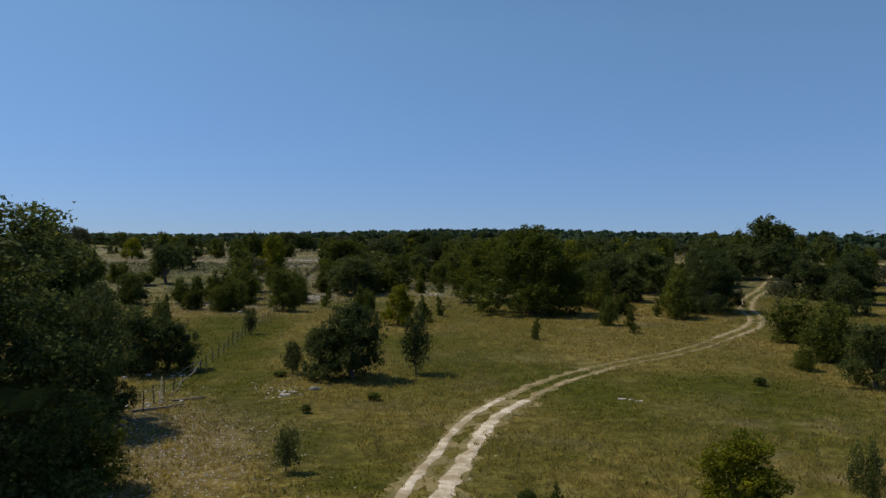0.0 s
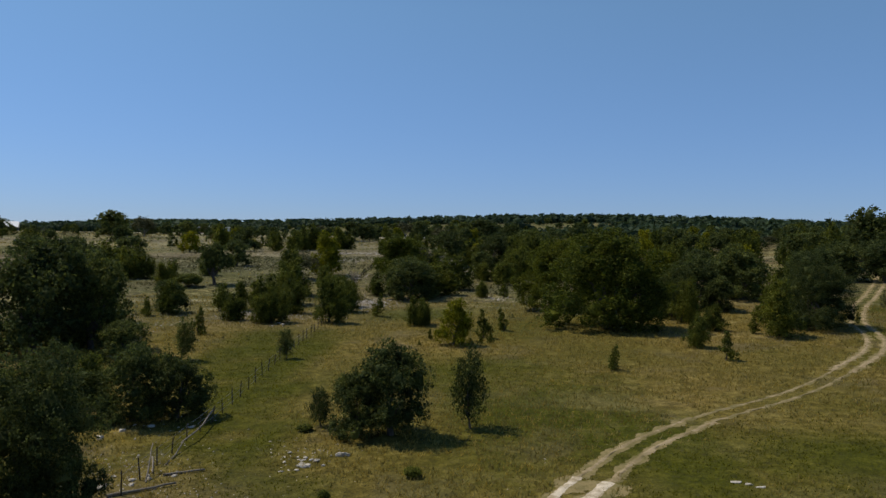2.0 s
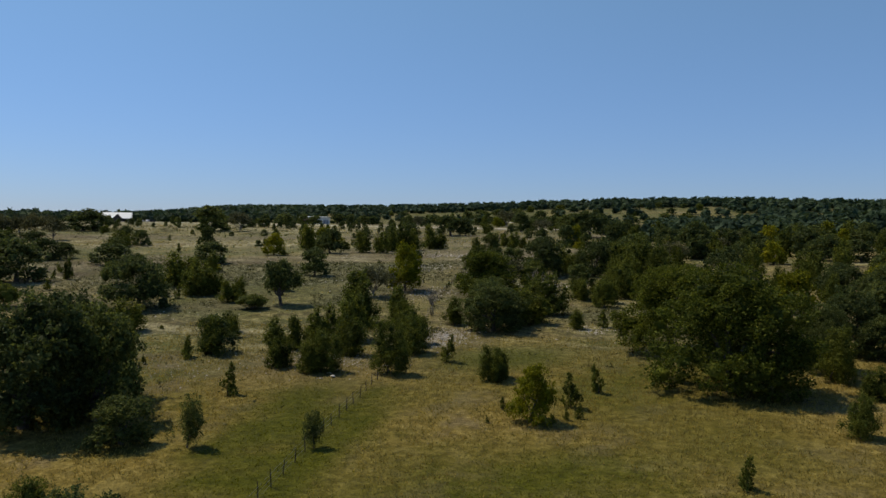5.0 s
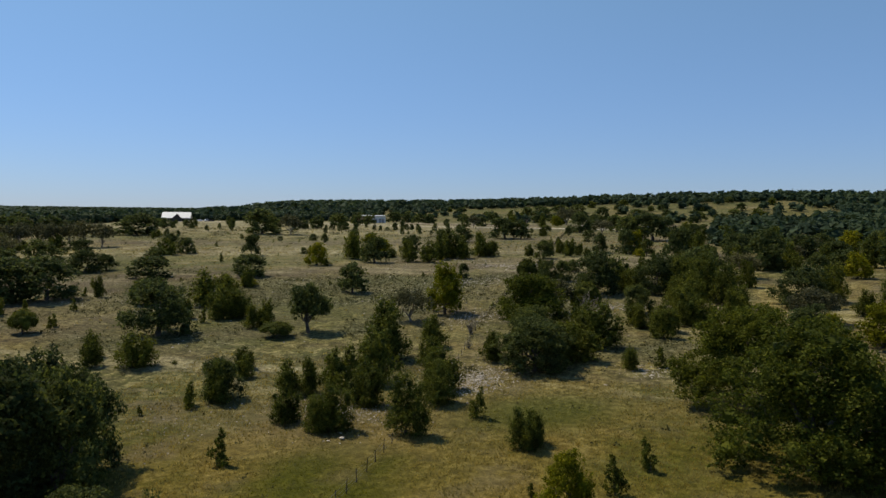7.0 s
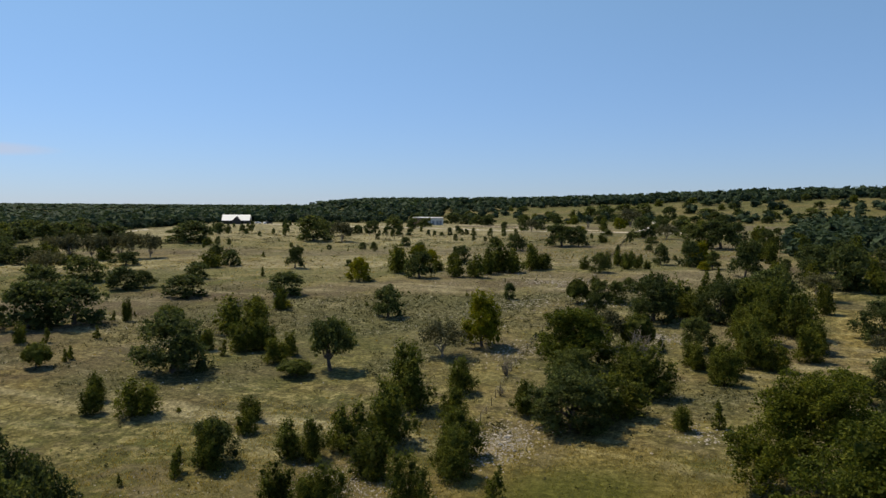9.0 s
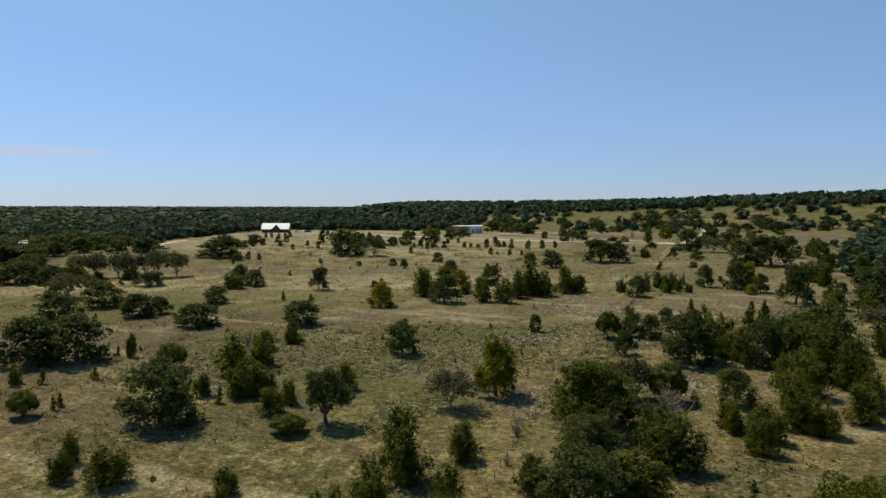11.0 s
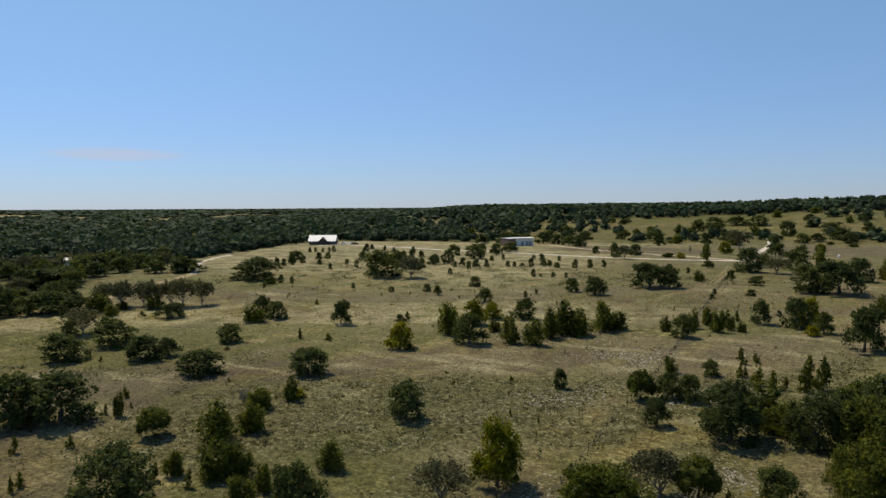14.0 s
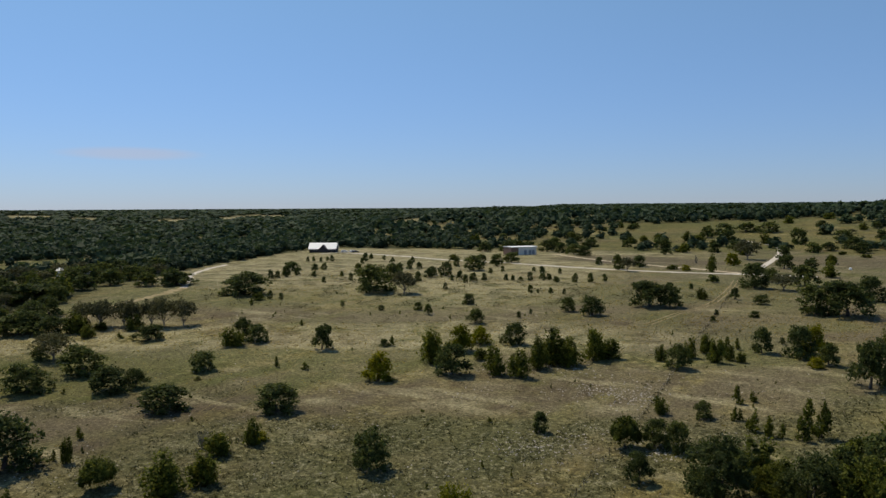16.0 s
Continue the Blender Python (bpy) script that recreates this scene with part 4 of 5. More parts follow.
juniper(-1.8, 213.8, 3.9, 4.5)
oak(4.7, 216.6, 9.9, 10.9)
dome(-33.1, 218.1, 5.9, 5.7)
juniper(0.5, 218.4, 7.4, 7.1)
oak(-49.0, 218.7, 3.3, 4.4)
oak(-138.5, 219.1, 7.3, 5.4)
oak(-223.6, 220.3, 17.7, 7.5)
oak(8.1, 220.6, 6.7, 9.9)
oak(-29.0, 220.8, 4.7, 5.7)
oak(-25.3, 220.8, 5.3, 5.7)
oak(-211.5, 224.1, 10.5, 6.8)
juniper(-198.8, 227.5, 5.1, 3.9)
juniper(-209.6, 229.8, 9.5, 6.0)
sprig(-125.4, 230.6, 2.1, 2.7)
sprig(-117.3, 231.9, 2.5, 2.2)
sprig(-189.7, 232.0, 2.5, 1.9)
bright(-95.9, 232.9, 7.4, 7.0)
sprig(-92.4, 233.0, 3.1, 1.6)
sprig(-13.2, 234.2, 2.9, 3.9)
sprig(-8.1, 234.9, 3.3, 4.4)
sprig(-11.2, 235.0, 1.9, 2.5)
oak(-180.8, 235.0, 9.3, 5.0)
sprig(-16.3, 235.7, 3.0, 4.0)
sprig(-5.5, 238.1, 4.8, 6.4)
juniper(-32.8, 238.7, 3.7, 3.5)
oak(-25.3, 239.2, 4.1, 3.5)
sprig(-20.4, 240.6, 2.0, 2.6)
sprig(-19.3, 241.2, 1.8, 2.4)
juniper(-152.8, 241.6, 7.3, 5.1)
sprig(-8.2, 242.8, 3.9, 5.2)
oak(-83.5, 244.8, 8.7, 8.8)
oak(-150.8, 248.6, 6.9, 6.0)
oak(-157.0, 249.0, 5.9, 7.1)
juniper(-68.1, 249.1, 6.2, 6.6)
juniper(-74.7, 249.6, 6.7, 6.6)
oak(-127.7, 249.9, 6.0, 7.8)
sprig(-22.0, 251.7, 2.8, 3.7)
juniper(-93.8, 252.2, 7.2, 9.0)
oak(22.4, 252.6, 12.2, 11.5)
sprig(-19.1, 254.2, 2.2, 2.4)
juniper(-68.1, 258.6, 5.9, 7.4)
oak(-283.6, 259.3, 20.4, 9.2)
juniper(-84.9, 260.7, 4.3, 3.1)
oak(-115.1, 260.9, 2.7, 2.5)
sprig(-113.9, 262.5, 2.2, 2.9)
juniper(-67.7, 265.3, 9.4, 9.0)
juniper(-62.4, 265.7, 7.6, 7.0)
bright(-94.0, 266.2, 7.7, 7.5)
sprig(-155.6, 271.9, 1.7, 2.2)
juniper(-59.6, 272.5, 6.8, 8.1)
oak(-39.3, 273.8, 6.3, 6.6)
oak(-0.1, 275.0, 8.9, 11.8)
juniper(-57.1, 275.8, 7.2, 5.2)
bright(-93.4, 275.9, 6.7, 5.2)
oak(-85.3, 279.6, 7.6, 6.5)
juniper(-44.9, 279.6, 3.4, 3.7)
juniper(-33.2, 282.7, 4.6, 6.1)
juniper(-39.2, 285.0, 3.4, 5.2)
juniper(-27.8, 286.1, 2.8, 2.8)
juniper(-30.3, 286.8, 3.0, 3.8)
bright(-11.5, 287.5, 4.0, 2.8)
sprig(-198.1, 291.5, 2.1, 2.9)
juniper(-37.0, 291.6, 4.2, 5.2)
juniper(-33.6, 291.7, 3.1, 3.5)
oak(-9.4, 291.7, 5.1, 6.4)
oak(-16.2, 297.0, 7.7, 9.2)
oak(-25.0, 298.0, 5.5, 7.4)
sprig(-33.4, 298.1, 2.7, 3.5)
sprig(-31.0, 299.2, 2.3, 3.1)
juniper(-202.7, 300.2, 5.2, 3.2)
oak(-109.1, 300.5, 5.6, 5.3)
bright(-13.6, 301.1, 6.6, 8.1)
oak(-201.8, 304.3, 2.5, 3.7)
oak(-166.3, 304.8, 1.8, 2.7)
oak(-149.2, 305.2, 2.8, 2.1)
oak(-197.0, 305.4, 2.1, 3.1)
oak(-130.6, 306.4, 2.9, 4.2)
oak(-220.9, 309.2, 21.5, 10.2)
oak(-21.9, 309.9, 1.6, 2.3)
oak(-138.2, 311.6, 3.6, 3.2)
oak(-101.0, 314.5, 1.7, 2.5)
oak(-273.2, 318.6, 16.7, 7.2)
oak(-100.6, 322.6, 1.3, 1.9)
oak(-81.9, 329.6, 8.0, 7.4)
oak(-128.8, 330.1, 5.2, 4.4)
oak(-91.5, 332.4, 5.9, 5.5)
oak(-44.7, 333.7, 1.8, 2.3)
oak(-177.9, 338.9, 17.9, 12.2)
grey_oak(-164.6, 340.6, 12.2, 9.7)
oak(-46.6, 346.7, 1.5, 2.2)
oak(-35.2, 347.0, 3.6, 2.5)
oak(-215.2, 350.8, 2.1, 3.1)
oak(-70.3, 354.0, 14.1, 10.2)
oak(-251.2, 354.6, 3.1, 4.5)
oak(-63.9, 355.4, 8.8, 9.7)
oak(-248.3, 355.8, 2.8, 4.2)
oak(-156.7, 359.0, 2.2, 2.9)
oak(-10.4, 360.5, 16.6, 12.6)
oak(-19.2, 360.7, 12.2, 10.6)
oak(-248.1, 361.2, 4.3, 6.4)
oak(-209.5, 362.7, 2.7, 4.1)
oak(-120.8, 364.7, 2.5, 3.8)
oak(-112.6, 365.7, 2.0, 3.0)
oak(-118.2, 366.0, 1.2, 1.7)
oak(-235.0, 366.5, 2.5, 3.7)
oak(-108.0, 367.8, 1.7, 2.5)
oak(-248.1, 369.3, 3.7, 4.3)
oak(-222.5, 371.9, 2.2, 3.3)
oak(-193.5, 373.7, 9.5, 8.2)
oak(-37.8, 374.5, 5.6, 4.0)
oak(-181.4, 375.4, 3.5, 5.1)
juniper(-58.2, 377.1, 4.5, 4.3)
oak(-159.4, 380.0, 2.8, 4.2)
oak(-47.9, 381.3, 3.4, 5.0)
oak(-168.9, 384.1, 1.9, 2.9)
oak(-158.7, 385.2, 3.6, 4.8)
oak(-268.0, 386.4, 10.3, 5.4)
oak(-184.3, 389.2, 6.0, 5.0)
oak(-168.3, 389.5, 3.1, 4.6)
oak(-202.0, 389.6, 4.5, 6.7)
oak(-255.2, 389.6, 3.9, 4.6)
oak(-156.2, 391.0, 2.7, 4.0)
oak(-228.6, 391.9, 4.1, 5.4)
oak(-147.6, 395.2, 2.3, 3.4)
oak(-254.7, 396.0, 3.6, 4.0)
oak(-144.8, 396.7, 2.1, 3.1)
oak(-6.1, 397.0, 10.1, 10.1)
oak(-188.4, 397.8, 5.0, 4.8)
oak(-141.9, 398.4, 2.6, 2.2)
oak(-182.2, 399.2, 7.2, 7.4)
oak(-125.3, 400.1, 3.3, 3.0)
oak(-138.1, 400.3, 3.1, 4.6)
oak(-68.2, 401.1, 1.9, 2.8)
oak(-133.3, 403.0, 3.6, 3.9)
oak(-118.3, 403.5, 3.0, 4.4)
oak(-130.6, 404.1, 2.5, 3.7)
oak(-112.2, 406.5, 3.2, 4.7)
oak(-107.5, 411.0, 2.6, 3.9)
grey_oak(-36.2, 414.2, 12.0, 7.1)
oak(-207.8, 415.6, 3.6, 4.6)
oak(-214.2, 416.2, 4.2, 5.6)
oak(-166.8, 416.2, 2.3, 3.4)
oak(-47.3, 416.5, 12.5, 11.6)
oak(-181.9, 426.1, 11.7, 8.4)
oak(-144.8, 427.8, 3.4, 4.3)
oak(-166.3, 428.0, 2.3, 3.2)
oak(-65.8, 428.1, 5.2, 3.9)
oak(-297.8, 431.2, 2.3, 3.4)
oak(-137.2, 431.3, 2.1, 3.1)
oak(-30.7, 431.8, 11.3, 9.5)
oak(-257.6, 431.9, 2.4, 3.6)
oak(-294.5, 432.5, 2.3, 3.4)
oak(-290.2, 434.1, 2.0, 3.0)
oak(-152.6, 435.0, 2.3, 2.5)
oak(-286.4, 435.7, 2.3, 3.4)
oak(-283.8, 436.8, 2.8, 4.2)
oak(-44.5, 438.7, 6.9, 7.1)
oak(-199.6, 438.8, 3.9, 5.8)
oak(-264.9, 444.2, 3.8, 5.6)
oak(-245.5, 444.4, 2.7, 3.6)
oak(-234.5, 448.8, 2.6, 3.6)
oak(-181.8, 450.0, 7.4, 7.7)
oak(-191.6, 451.5, 6.9, 6.8)
oak(-259.2, 454.7, 2.3, 3.4)
oak(-269.1, 455.0, 2.8, 4.2)
grey_oak(-112.4, 455.7, 7.5, 7.4)
oak(-118.9, 462.2, 6.4, 8.2)
juniper(-75.4, 467.9, 5.6, 9.0)
juniper(-24.8, 468.7, 9.1, 7.0)
bright(-87.8, 470.7, 5.1, 3.3)
oak(-183.5, 471.1, 9.7, 6.9)
juniper(-221.3, 472.7, 8.1, 3.8)
juniper(-95.3, 473.3, 6.8, 2.3)
oak(-114.4, 480.5, 8.4, 6.8)
oak(-136.7, 482.0, 4.7, 4.7)
bright(-73.3, 506.3, 8.1, 7.1)
dead(-92.7, 509.7, 3.0, 4.5)
oak(-31.6, 544.9, 5.6, 4.7)
great_bright(-22.0, 165.5, 13.4, 10.2)
grey_oak(-19.2, 179.5, 8.0, 7.0)
dome(-14.7, 180.2, 6.4, 6.4)
grey_oak(-43.0, 165.5, 8.0, 6.3)


# ---- woods beside the pasture: trees one by one, then far woods in the mass ----
g = np.random.default_rng(77)
placed = []


def scatter(xr, yr, gap, tries, sizes, limit, oaks=0.45, junipers=0.41, brights=0.07):
    n = 0
    for _ in range(tries):
        x, y = g.uniform(*xr), g.uniform(*yr)
        if n >= limit or g.random() > float(woodland(np.array(x), np.array(y))) ** 1.5 or any((x - a) ** 2 + (y - b) ** 2 < gap * gap for a, b in placed):
            continue
        placed.append((x, y))
        n += 1
        w, k = g.uniform(*sizes), g.random()
        if k < oaks:
            oak(x, y, w * 1.25, w * g.uniform(0.75, 1.0) + 1)
        elif k < oaks + junipers:
            juniper(x, y, w * 0.8, w * g.uniform(0.75, 1.1) + 0.5)
        elif k < oaks + junipers + brights:
            bright(x, y, w, w * 0.9)
        else:
            grey_oak(x, y, w * 1.1, w * 0.8)


great_oak(88, 201, 17, 13.5)
for x, y, w, h in ((61, 113, 7.0, 6.5), (68, 126, 8.5, 8.0), (77, 141, 9.0, 8.5), (86, 157, 9.0, 8.0), (74, 120, 7.5, 7.0), (50, 143, 8.0, 7.5), (57, 156, 9.0, 8.0), (66, 172, 9.0, 8.5)):
    oak(x, y, w, h)
scatter((14, 120), (112, 330), 7.0, 2600, (4.5, 9.0), 135)
for _ in range(90):
    x, y = g.uniform(0, 30), g.uniform(232, 470)
    if any((x - a) ** 2 + (y - b) ** 2 < 56 for a, b in placed):
        continue
    placed.append((x, y))
    w = g.uniform(3.0, 7.5)
    (juniper if g.random() < 0.6 else oak)(x, y, w, w * g.uniform(0.8, 1.15))
scatter((-215, -130), (60, 190), 7.5, 900, (5.0, 9.0), 60)
for x, y, w, h in ((-222, 221, 11, 8.5), (-232, 230, 12, 9), (-240, 222, 11, 8), (-247, 244, 10, 8), (-284, 268, 12, 8.5), (-274, 262, 10, 8), (-289, 252, 12, 9), (-300, 290, 11, 8), (-276, 318, 12, 8.5), (-284, 310, 10, 7), (-299, 320, 11, 8), (-312, 322, 12, 8)):
    placed.append((x, y))
    oak(x, y, w, h)
for x, y, w, h in ((-180, 552, 11, 8), (-192, 560, 10, 8), (-205, 566, 12, 9), (-218, 562, 11, 8), (-230, 556, 12, 8.5), (-243, 548, 11, 8), (-168, 540, 9, 7), (-57, 560, 8, 9), (-48, 500, 9, 8), (-36, 492, 8, 7)):
    placed.append((x, y))
    oak(x, y, w, h)
for x, y, w, h in ((-134, 714, 12.4, 10.1), (-113, 684, 14.6, 11.0), (-131, 759, 17, 8.2), (-113, 757, 18, 8.9), (-96, 751, 19, 9.5), (-92, 618, 14.2, 7.7), (-63, 677, 13.8, 12.5), (-48, 619, 11.0, 7.4), (-41, 636, 11.3, 6.3), (-29, 651, 12.7, 8.9),
                   (-17, 660, 14.0, 5.1), (-38, 710, 15.5, 7.8), (-143, 621, 15.0, 8.9), (-126, 571, 8.6, 4.9), (-103, 599, 8.8, 7.6), (-14, 710, 8.3, 8.3), (-54, 737, 9.0, 6.0), (-20, 773, 9.2, 6.1), (10, 690, 12, 8), (25, 650, 10, 7), (40, 700, 13, 9), (8, 640, 9, 6)):
    placed.append((x, y))
    oak(x, y, w, h)
for x, y, w, h in ((-84, 673, 8.4, 8.4), (-121, 592, 10.1, 7.0), (-143, 688, 9.1, 7.6), (-134, 688, 12.0, 5.2), (-31, 609, 5.3, 2.1), (-17, 592, 6.8, 2.3), (-89, 817, 10.3, 6.9), (-28, 763, 7.6, 6.1), (-30, 534, 5.1, 5.1)):
    placed.append((x, y))
    juniper(x, y, w, h)
grey_oak(-74, 550, 16.7, 12.2)
for _ in range(150):
    x, y = g.uniform(-330, 90), g.uniform(580, 850)
    if any((x - a) ** 2 + (y - b) ** 2 < 230 for a, b in placed) or any(float(in_field(np.array(x), np.array(y), f)) > 0.2 for f in FIELDS) or float(wave(np.array(x), np.array(y), 90, 71)) < -0.2:
        continue
    placed.append((x, y))
    w = g.uniform(5.0, 12.0)
    (oak if g.random() < 0.55 else juniper if g.random() < 0.8 else grey_oak)(x, y, w, w * g.uniform(0.55, 0.8))
scatter((-392, -192), (190, 350), 9.5, 1500, (6.5, 11.0), 75, 0.4, 0.08, 0.06)
scatter((62, 110), (30, 115), 7.0, 300, (4.5, 8.0), 26)


def far_woods():
    """Wooded country out to the horizon; each tree a heart and a shell of leafy facets."""
    g = np.random.default_rng(5)

    def crowns(count, sprays, size, heart):
        out = []
        for i in range(count):
            lobes = oak_lobes(g, 8, 0.08) if i < count - 2 else bushy_lobes(g, 2, 0.8)
            v, f = leaves(g, lobes, sprays, size, 1.0, 0, 0.22, 6)
            hv, hf = (ICO_V, ICO_F) if sprays > 20 else (OCTA_V, OCTA_F)
            out.append(join([(v, f), (np.array([0, 0, 0.42]) + hv * (0.33, 0.33, 0.34) * heart * (1 + 0.12 * g.normal(size=(len(hv), 1))), hf)]))
        return [(np.array(v), np.array(f)) for v, f in out]

    OCTA_V = np.array([(1, 0, 0), (0, 1, 0), (-1, 0, 0), (0, -1, 0), (0, 0, 1), (0, 0, -1)]) * 1.1
    OCTA_F = [(0, 1, 4), (1, 2, 4), (2, 3, 4), (3, 0, 4), (1, 0, 5), (2, 1, 5), (3, 2, 5), (0, 3, 5)]
    near, middle, distant = crowns(8, 84, 0.125, 1.0), crowns(8, 28, 0.18, 1.05), crowns(8, 7, 0.28, 1.15)
    V, F, at = [], [], 0
    r = 130.0
    while r < 4450:
        s = max(6.8, r / 78)
        n = int(2.25 * r / s)
        ang = np.linspace(-0.80, 1.45, n) + g.normal(0, 0.25 * s / r, n)
        rr = r + g.normal(0, 0.3 * s, n)
        x, y = -np.sin(ang) * rr, np.cos(ang) * rr
        ok = (g.random(n) < woodland(x, y) * 0.93) & ~((x > 10) & (x < 122) & (y > 108) & (y < 332)) & ~((x > -217) & (x < -128) & (y < 192)) & ~((x > -70) & (y < 140)) & ~((x > -395) & (x < -190) & (y > 190) & (y < 352))
        x, y = x[ok], y[ok]
        z = ground_height(x, y)
        for i in range(len(x)):
            v, f = (near if r < 420 or (-345 < x[i] < 95 and y[i] < 880) else middle if r < 900 else distant)[g.integers(8)]
            wd = max(s * g.uniform(1.0, 1.4), g.uniform(5.5, 12.5))
            ht = min(11.0, max(4.5, wd * g.uniform(0.6, 0.85)))
            a = g.uniform(0, 6.283)
            c, sn = math.cos(a), math.sin(a)
            V.append(np.stack([x[i] + wd * (v[:, 0] * c - v[:, 1] * sn), y[i] + wd * (v[:, 0] * sn + v[:, 1] * c), z[i] - 0.3 + ht * v[:, 2]], 1))
            F.append(f + at)
            at += len(v)
        r += s * 0.9
    ob = mesh_object("far_woods", np.concatenate(V), np.concatenate(F), FAR_LEAF)
    return tagged(ob, "dark green oak and juniper woods covering the far country", "woods", kind="stuff")


far_woods()


for _ in range(150):
    x, y = g.uniform(-190, -2), g.uniform(112, 330)
    if float(wave(np.array(x), np.array(y), 60, 41)) > -0.1 and bool(inside(CLEARING, np.array(x), np.array(y))):
        sprig(x, y, g.uniform(0.5, 1.3), g.uniform(0.5, 1.5))


# ---- low growth ----
def tufts(name, x, y, lo, hi, wide, blades, mat, label, category, seed):
    g = np.random.default_rng(seed)
    n = len(x)
    z = ground_height(x, y)
    tri = []
    for b in range(blades):
        a, t = g.uniform(0, 6.283, n), g.uniform(lo, hi, n)
        w = wide * g.uniform(0.5, 1.2, n)
        ox, oy = g.normal(0, wide * 0.8, n), g.normal(0, wide * 0.8, n)
        lean = g.uniform(0.2, 1.0, n) * t
        la = g.uniform(0, 6.283, n)
        p0 = np.stack([x + ox - np.cos(a) * w, y + oy - np.sin(a) * w, z - 0.03], 1)
        p1 = np.stack([x + ox + np.cos(a) * w, y + oy + np.sin(a) * w, z - 0.03], 1)
        p2 = np.stack([x + ox + np.cos(la) * lean, y + oy + np.sin(la) * lean, z + t], 1)
        tri.append(np.stack([p0, p1, p2], 1))
    v = np.concatenate(tri).reshape(-1, 3)
    return tagged(mesh_object(name, v, np.arange(len(v)).reshape(-1, 3), mat), label, category, kind="stuff")


def off_track(x, y):
    line = smooth_line(TRACK, 2.0)
    d = np.full(len(x), 99.0)
    for a, b in line:
        d = np.minimum(d, np.hypot(x - a, y - b))
    return np.abs(d - 0.88) > 0.5


g = np.random.default_rng(8)
n = 140000
ty, tx = 22 + 115 * g.random(n) ** 1.35, g.uniform(-62, 66, n)
keep = (np.abs(tx) < 14 + 0.62 * ty) & off_track(tx, ty) & (wave(tx, ty, 9, 31) > -0.75)
green = keep & (g.random(n) < lush(tx, ty) * 1.3)
keep &= ~green
tufts("grass", tx[green], ty[green], 0.06, 0.17, 0.04, 2, GREEN_BLADE, "short green grass in the damp strips of the meadow", "grass", 19)
tufts("grass", tx[keep], ty[keep], 0.12, 0.34, 0.045, 2, GRASS_BLADE, "dry straw-coloured grass tufts on the pasture", "grass", 9)
n = 34000
ty, tx = g.uniform(140, 430, n), g.uniform(-260, 10, n)
low, brown, olive, straw = slope_bands(tx, ty)
keep = (g.random(n) < 0.12 + straw + 0.4 * step(300, 330, ty)) & (np.maximum(brown, low) < 0.35) & inside(CLEARING, tx, ty)
tufts("grass", tx[keep], ty[keep], 0.08, 0.26, 0.20, 3, GRASS_BLADE, "rough dry grass on the plateau", "grass", 10)


def scrub():
    """Knee-high grey-olive scrub in patches over the slope."""
    g = np.random.default_rng(12)
    n = 100000
    y, x = g.uniform(90, 400, n), g.uniform(-250, 8, n)
    keep = (g.random(n) < 0.06 + 1.1 * slope_bands(x, y)[0]) & ((y > 114) | (x < -26)) & inside(CLEARING, x, y)
    # weeds grown up along the fence wires
    fy = np.repeat(g.uniform(150, 396, 130), 2)
    fx = np.interp(fy, (142, 162, 182, 205, 235, 265, 285, 325, 360, 396), (-27.2, -30.2, -32.2, -33.8, -35.6, -38.5, -41.0, -44.6, -48, -52)) + g.normal(0, 0.22, len(fy))
    x, y = np.concatenate([x[keep], fx]), np.concatenate([y[keep], fy])
    z = ground_height(x, y)
    m = 5
    c = np.repeat(np.stack([x, y, z], 1), m, 0)
    size = np.repeat(g.uniform(0.18, 0.65, len(x)), m)[:, None]
    c = c + g.normal(0, 0.5, c.shape) * size * (1, 1, 0) + np.abs(g.normal(0, 0.35, (len(c), 1))) * size * (0, 0, 1)
    u, w = g.normal(size=c.shape), g.normal(size=c.shape)
    u /= np.linalg.norm(u, axis=1)[:, None]
    w /= np.linalg.norm(w, axis=1)[:, None]
    s = size * 0.38
    q = np.stack([c - u * s, c + u * s, c + w * s * 1.1], 1).reshape(-1, 3)
    q[:, 2] = np.maximum(q[:, 2], ground_height(q[:, 0], q[:, 1]) - 0.02)
    tagged(mesh_object("low_scrub", q, np.arange(len(q)).reshape(-1, 3), SHRUB_LEAF), "knee-high grey-olive scrub in patches", "scrub", kind="stuff")


scrub()


# ---- stones ----
def stone_mesh(seed):
    g = np.random.default_rng(seed)
    bm = bmesh.new()
    bmesh.ops.create_icosphere(bm, subdivisions=2, radius=0.5)
    cut = [Vector(g.normal(size=3)).normalized() for _ in range(11)]
    for v in bm.verts:
        for c in cut:
            d = v.co.dot(c) - 0.29
            if d > 0:
                v.co -= c * d
        v.co.z = max(v.co.z, -0.28)
    me = bpy.data.meshes.new("limestone_rock")
    bm.to_mesh(me)
    bm.free()
    me.materials.append(STONE)
    return me


STONES = [stone_mesh(300 + i) for i in range(5)]


def rock(x, y, long, wide, tall, turn):
    ob = new("limestone_rock", STONES[int(abs(x * 7 + y * 3)) % 5])
    ob.matrix_basis = Matrix.LocRotScale((x, y, height(x, y) + 0.2 * tall), Euler((0, 0, radians(turn))), (long, wide, tall))
    return tagged(ob, "pale weathered limestone rock lying in the grass", "rock", group="limestone rocks")


g = np.random.default_rng(14)
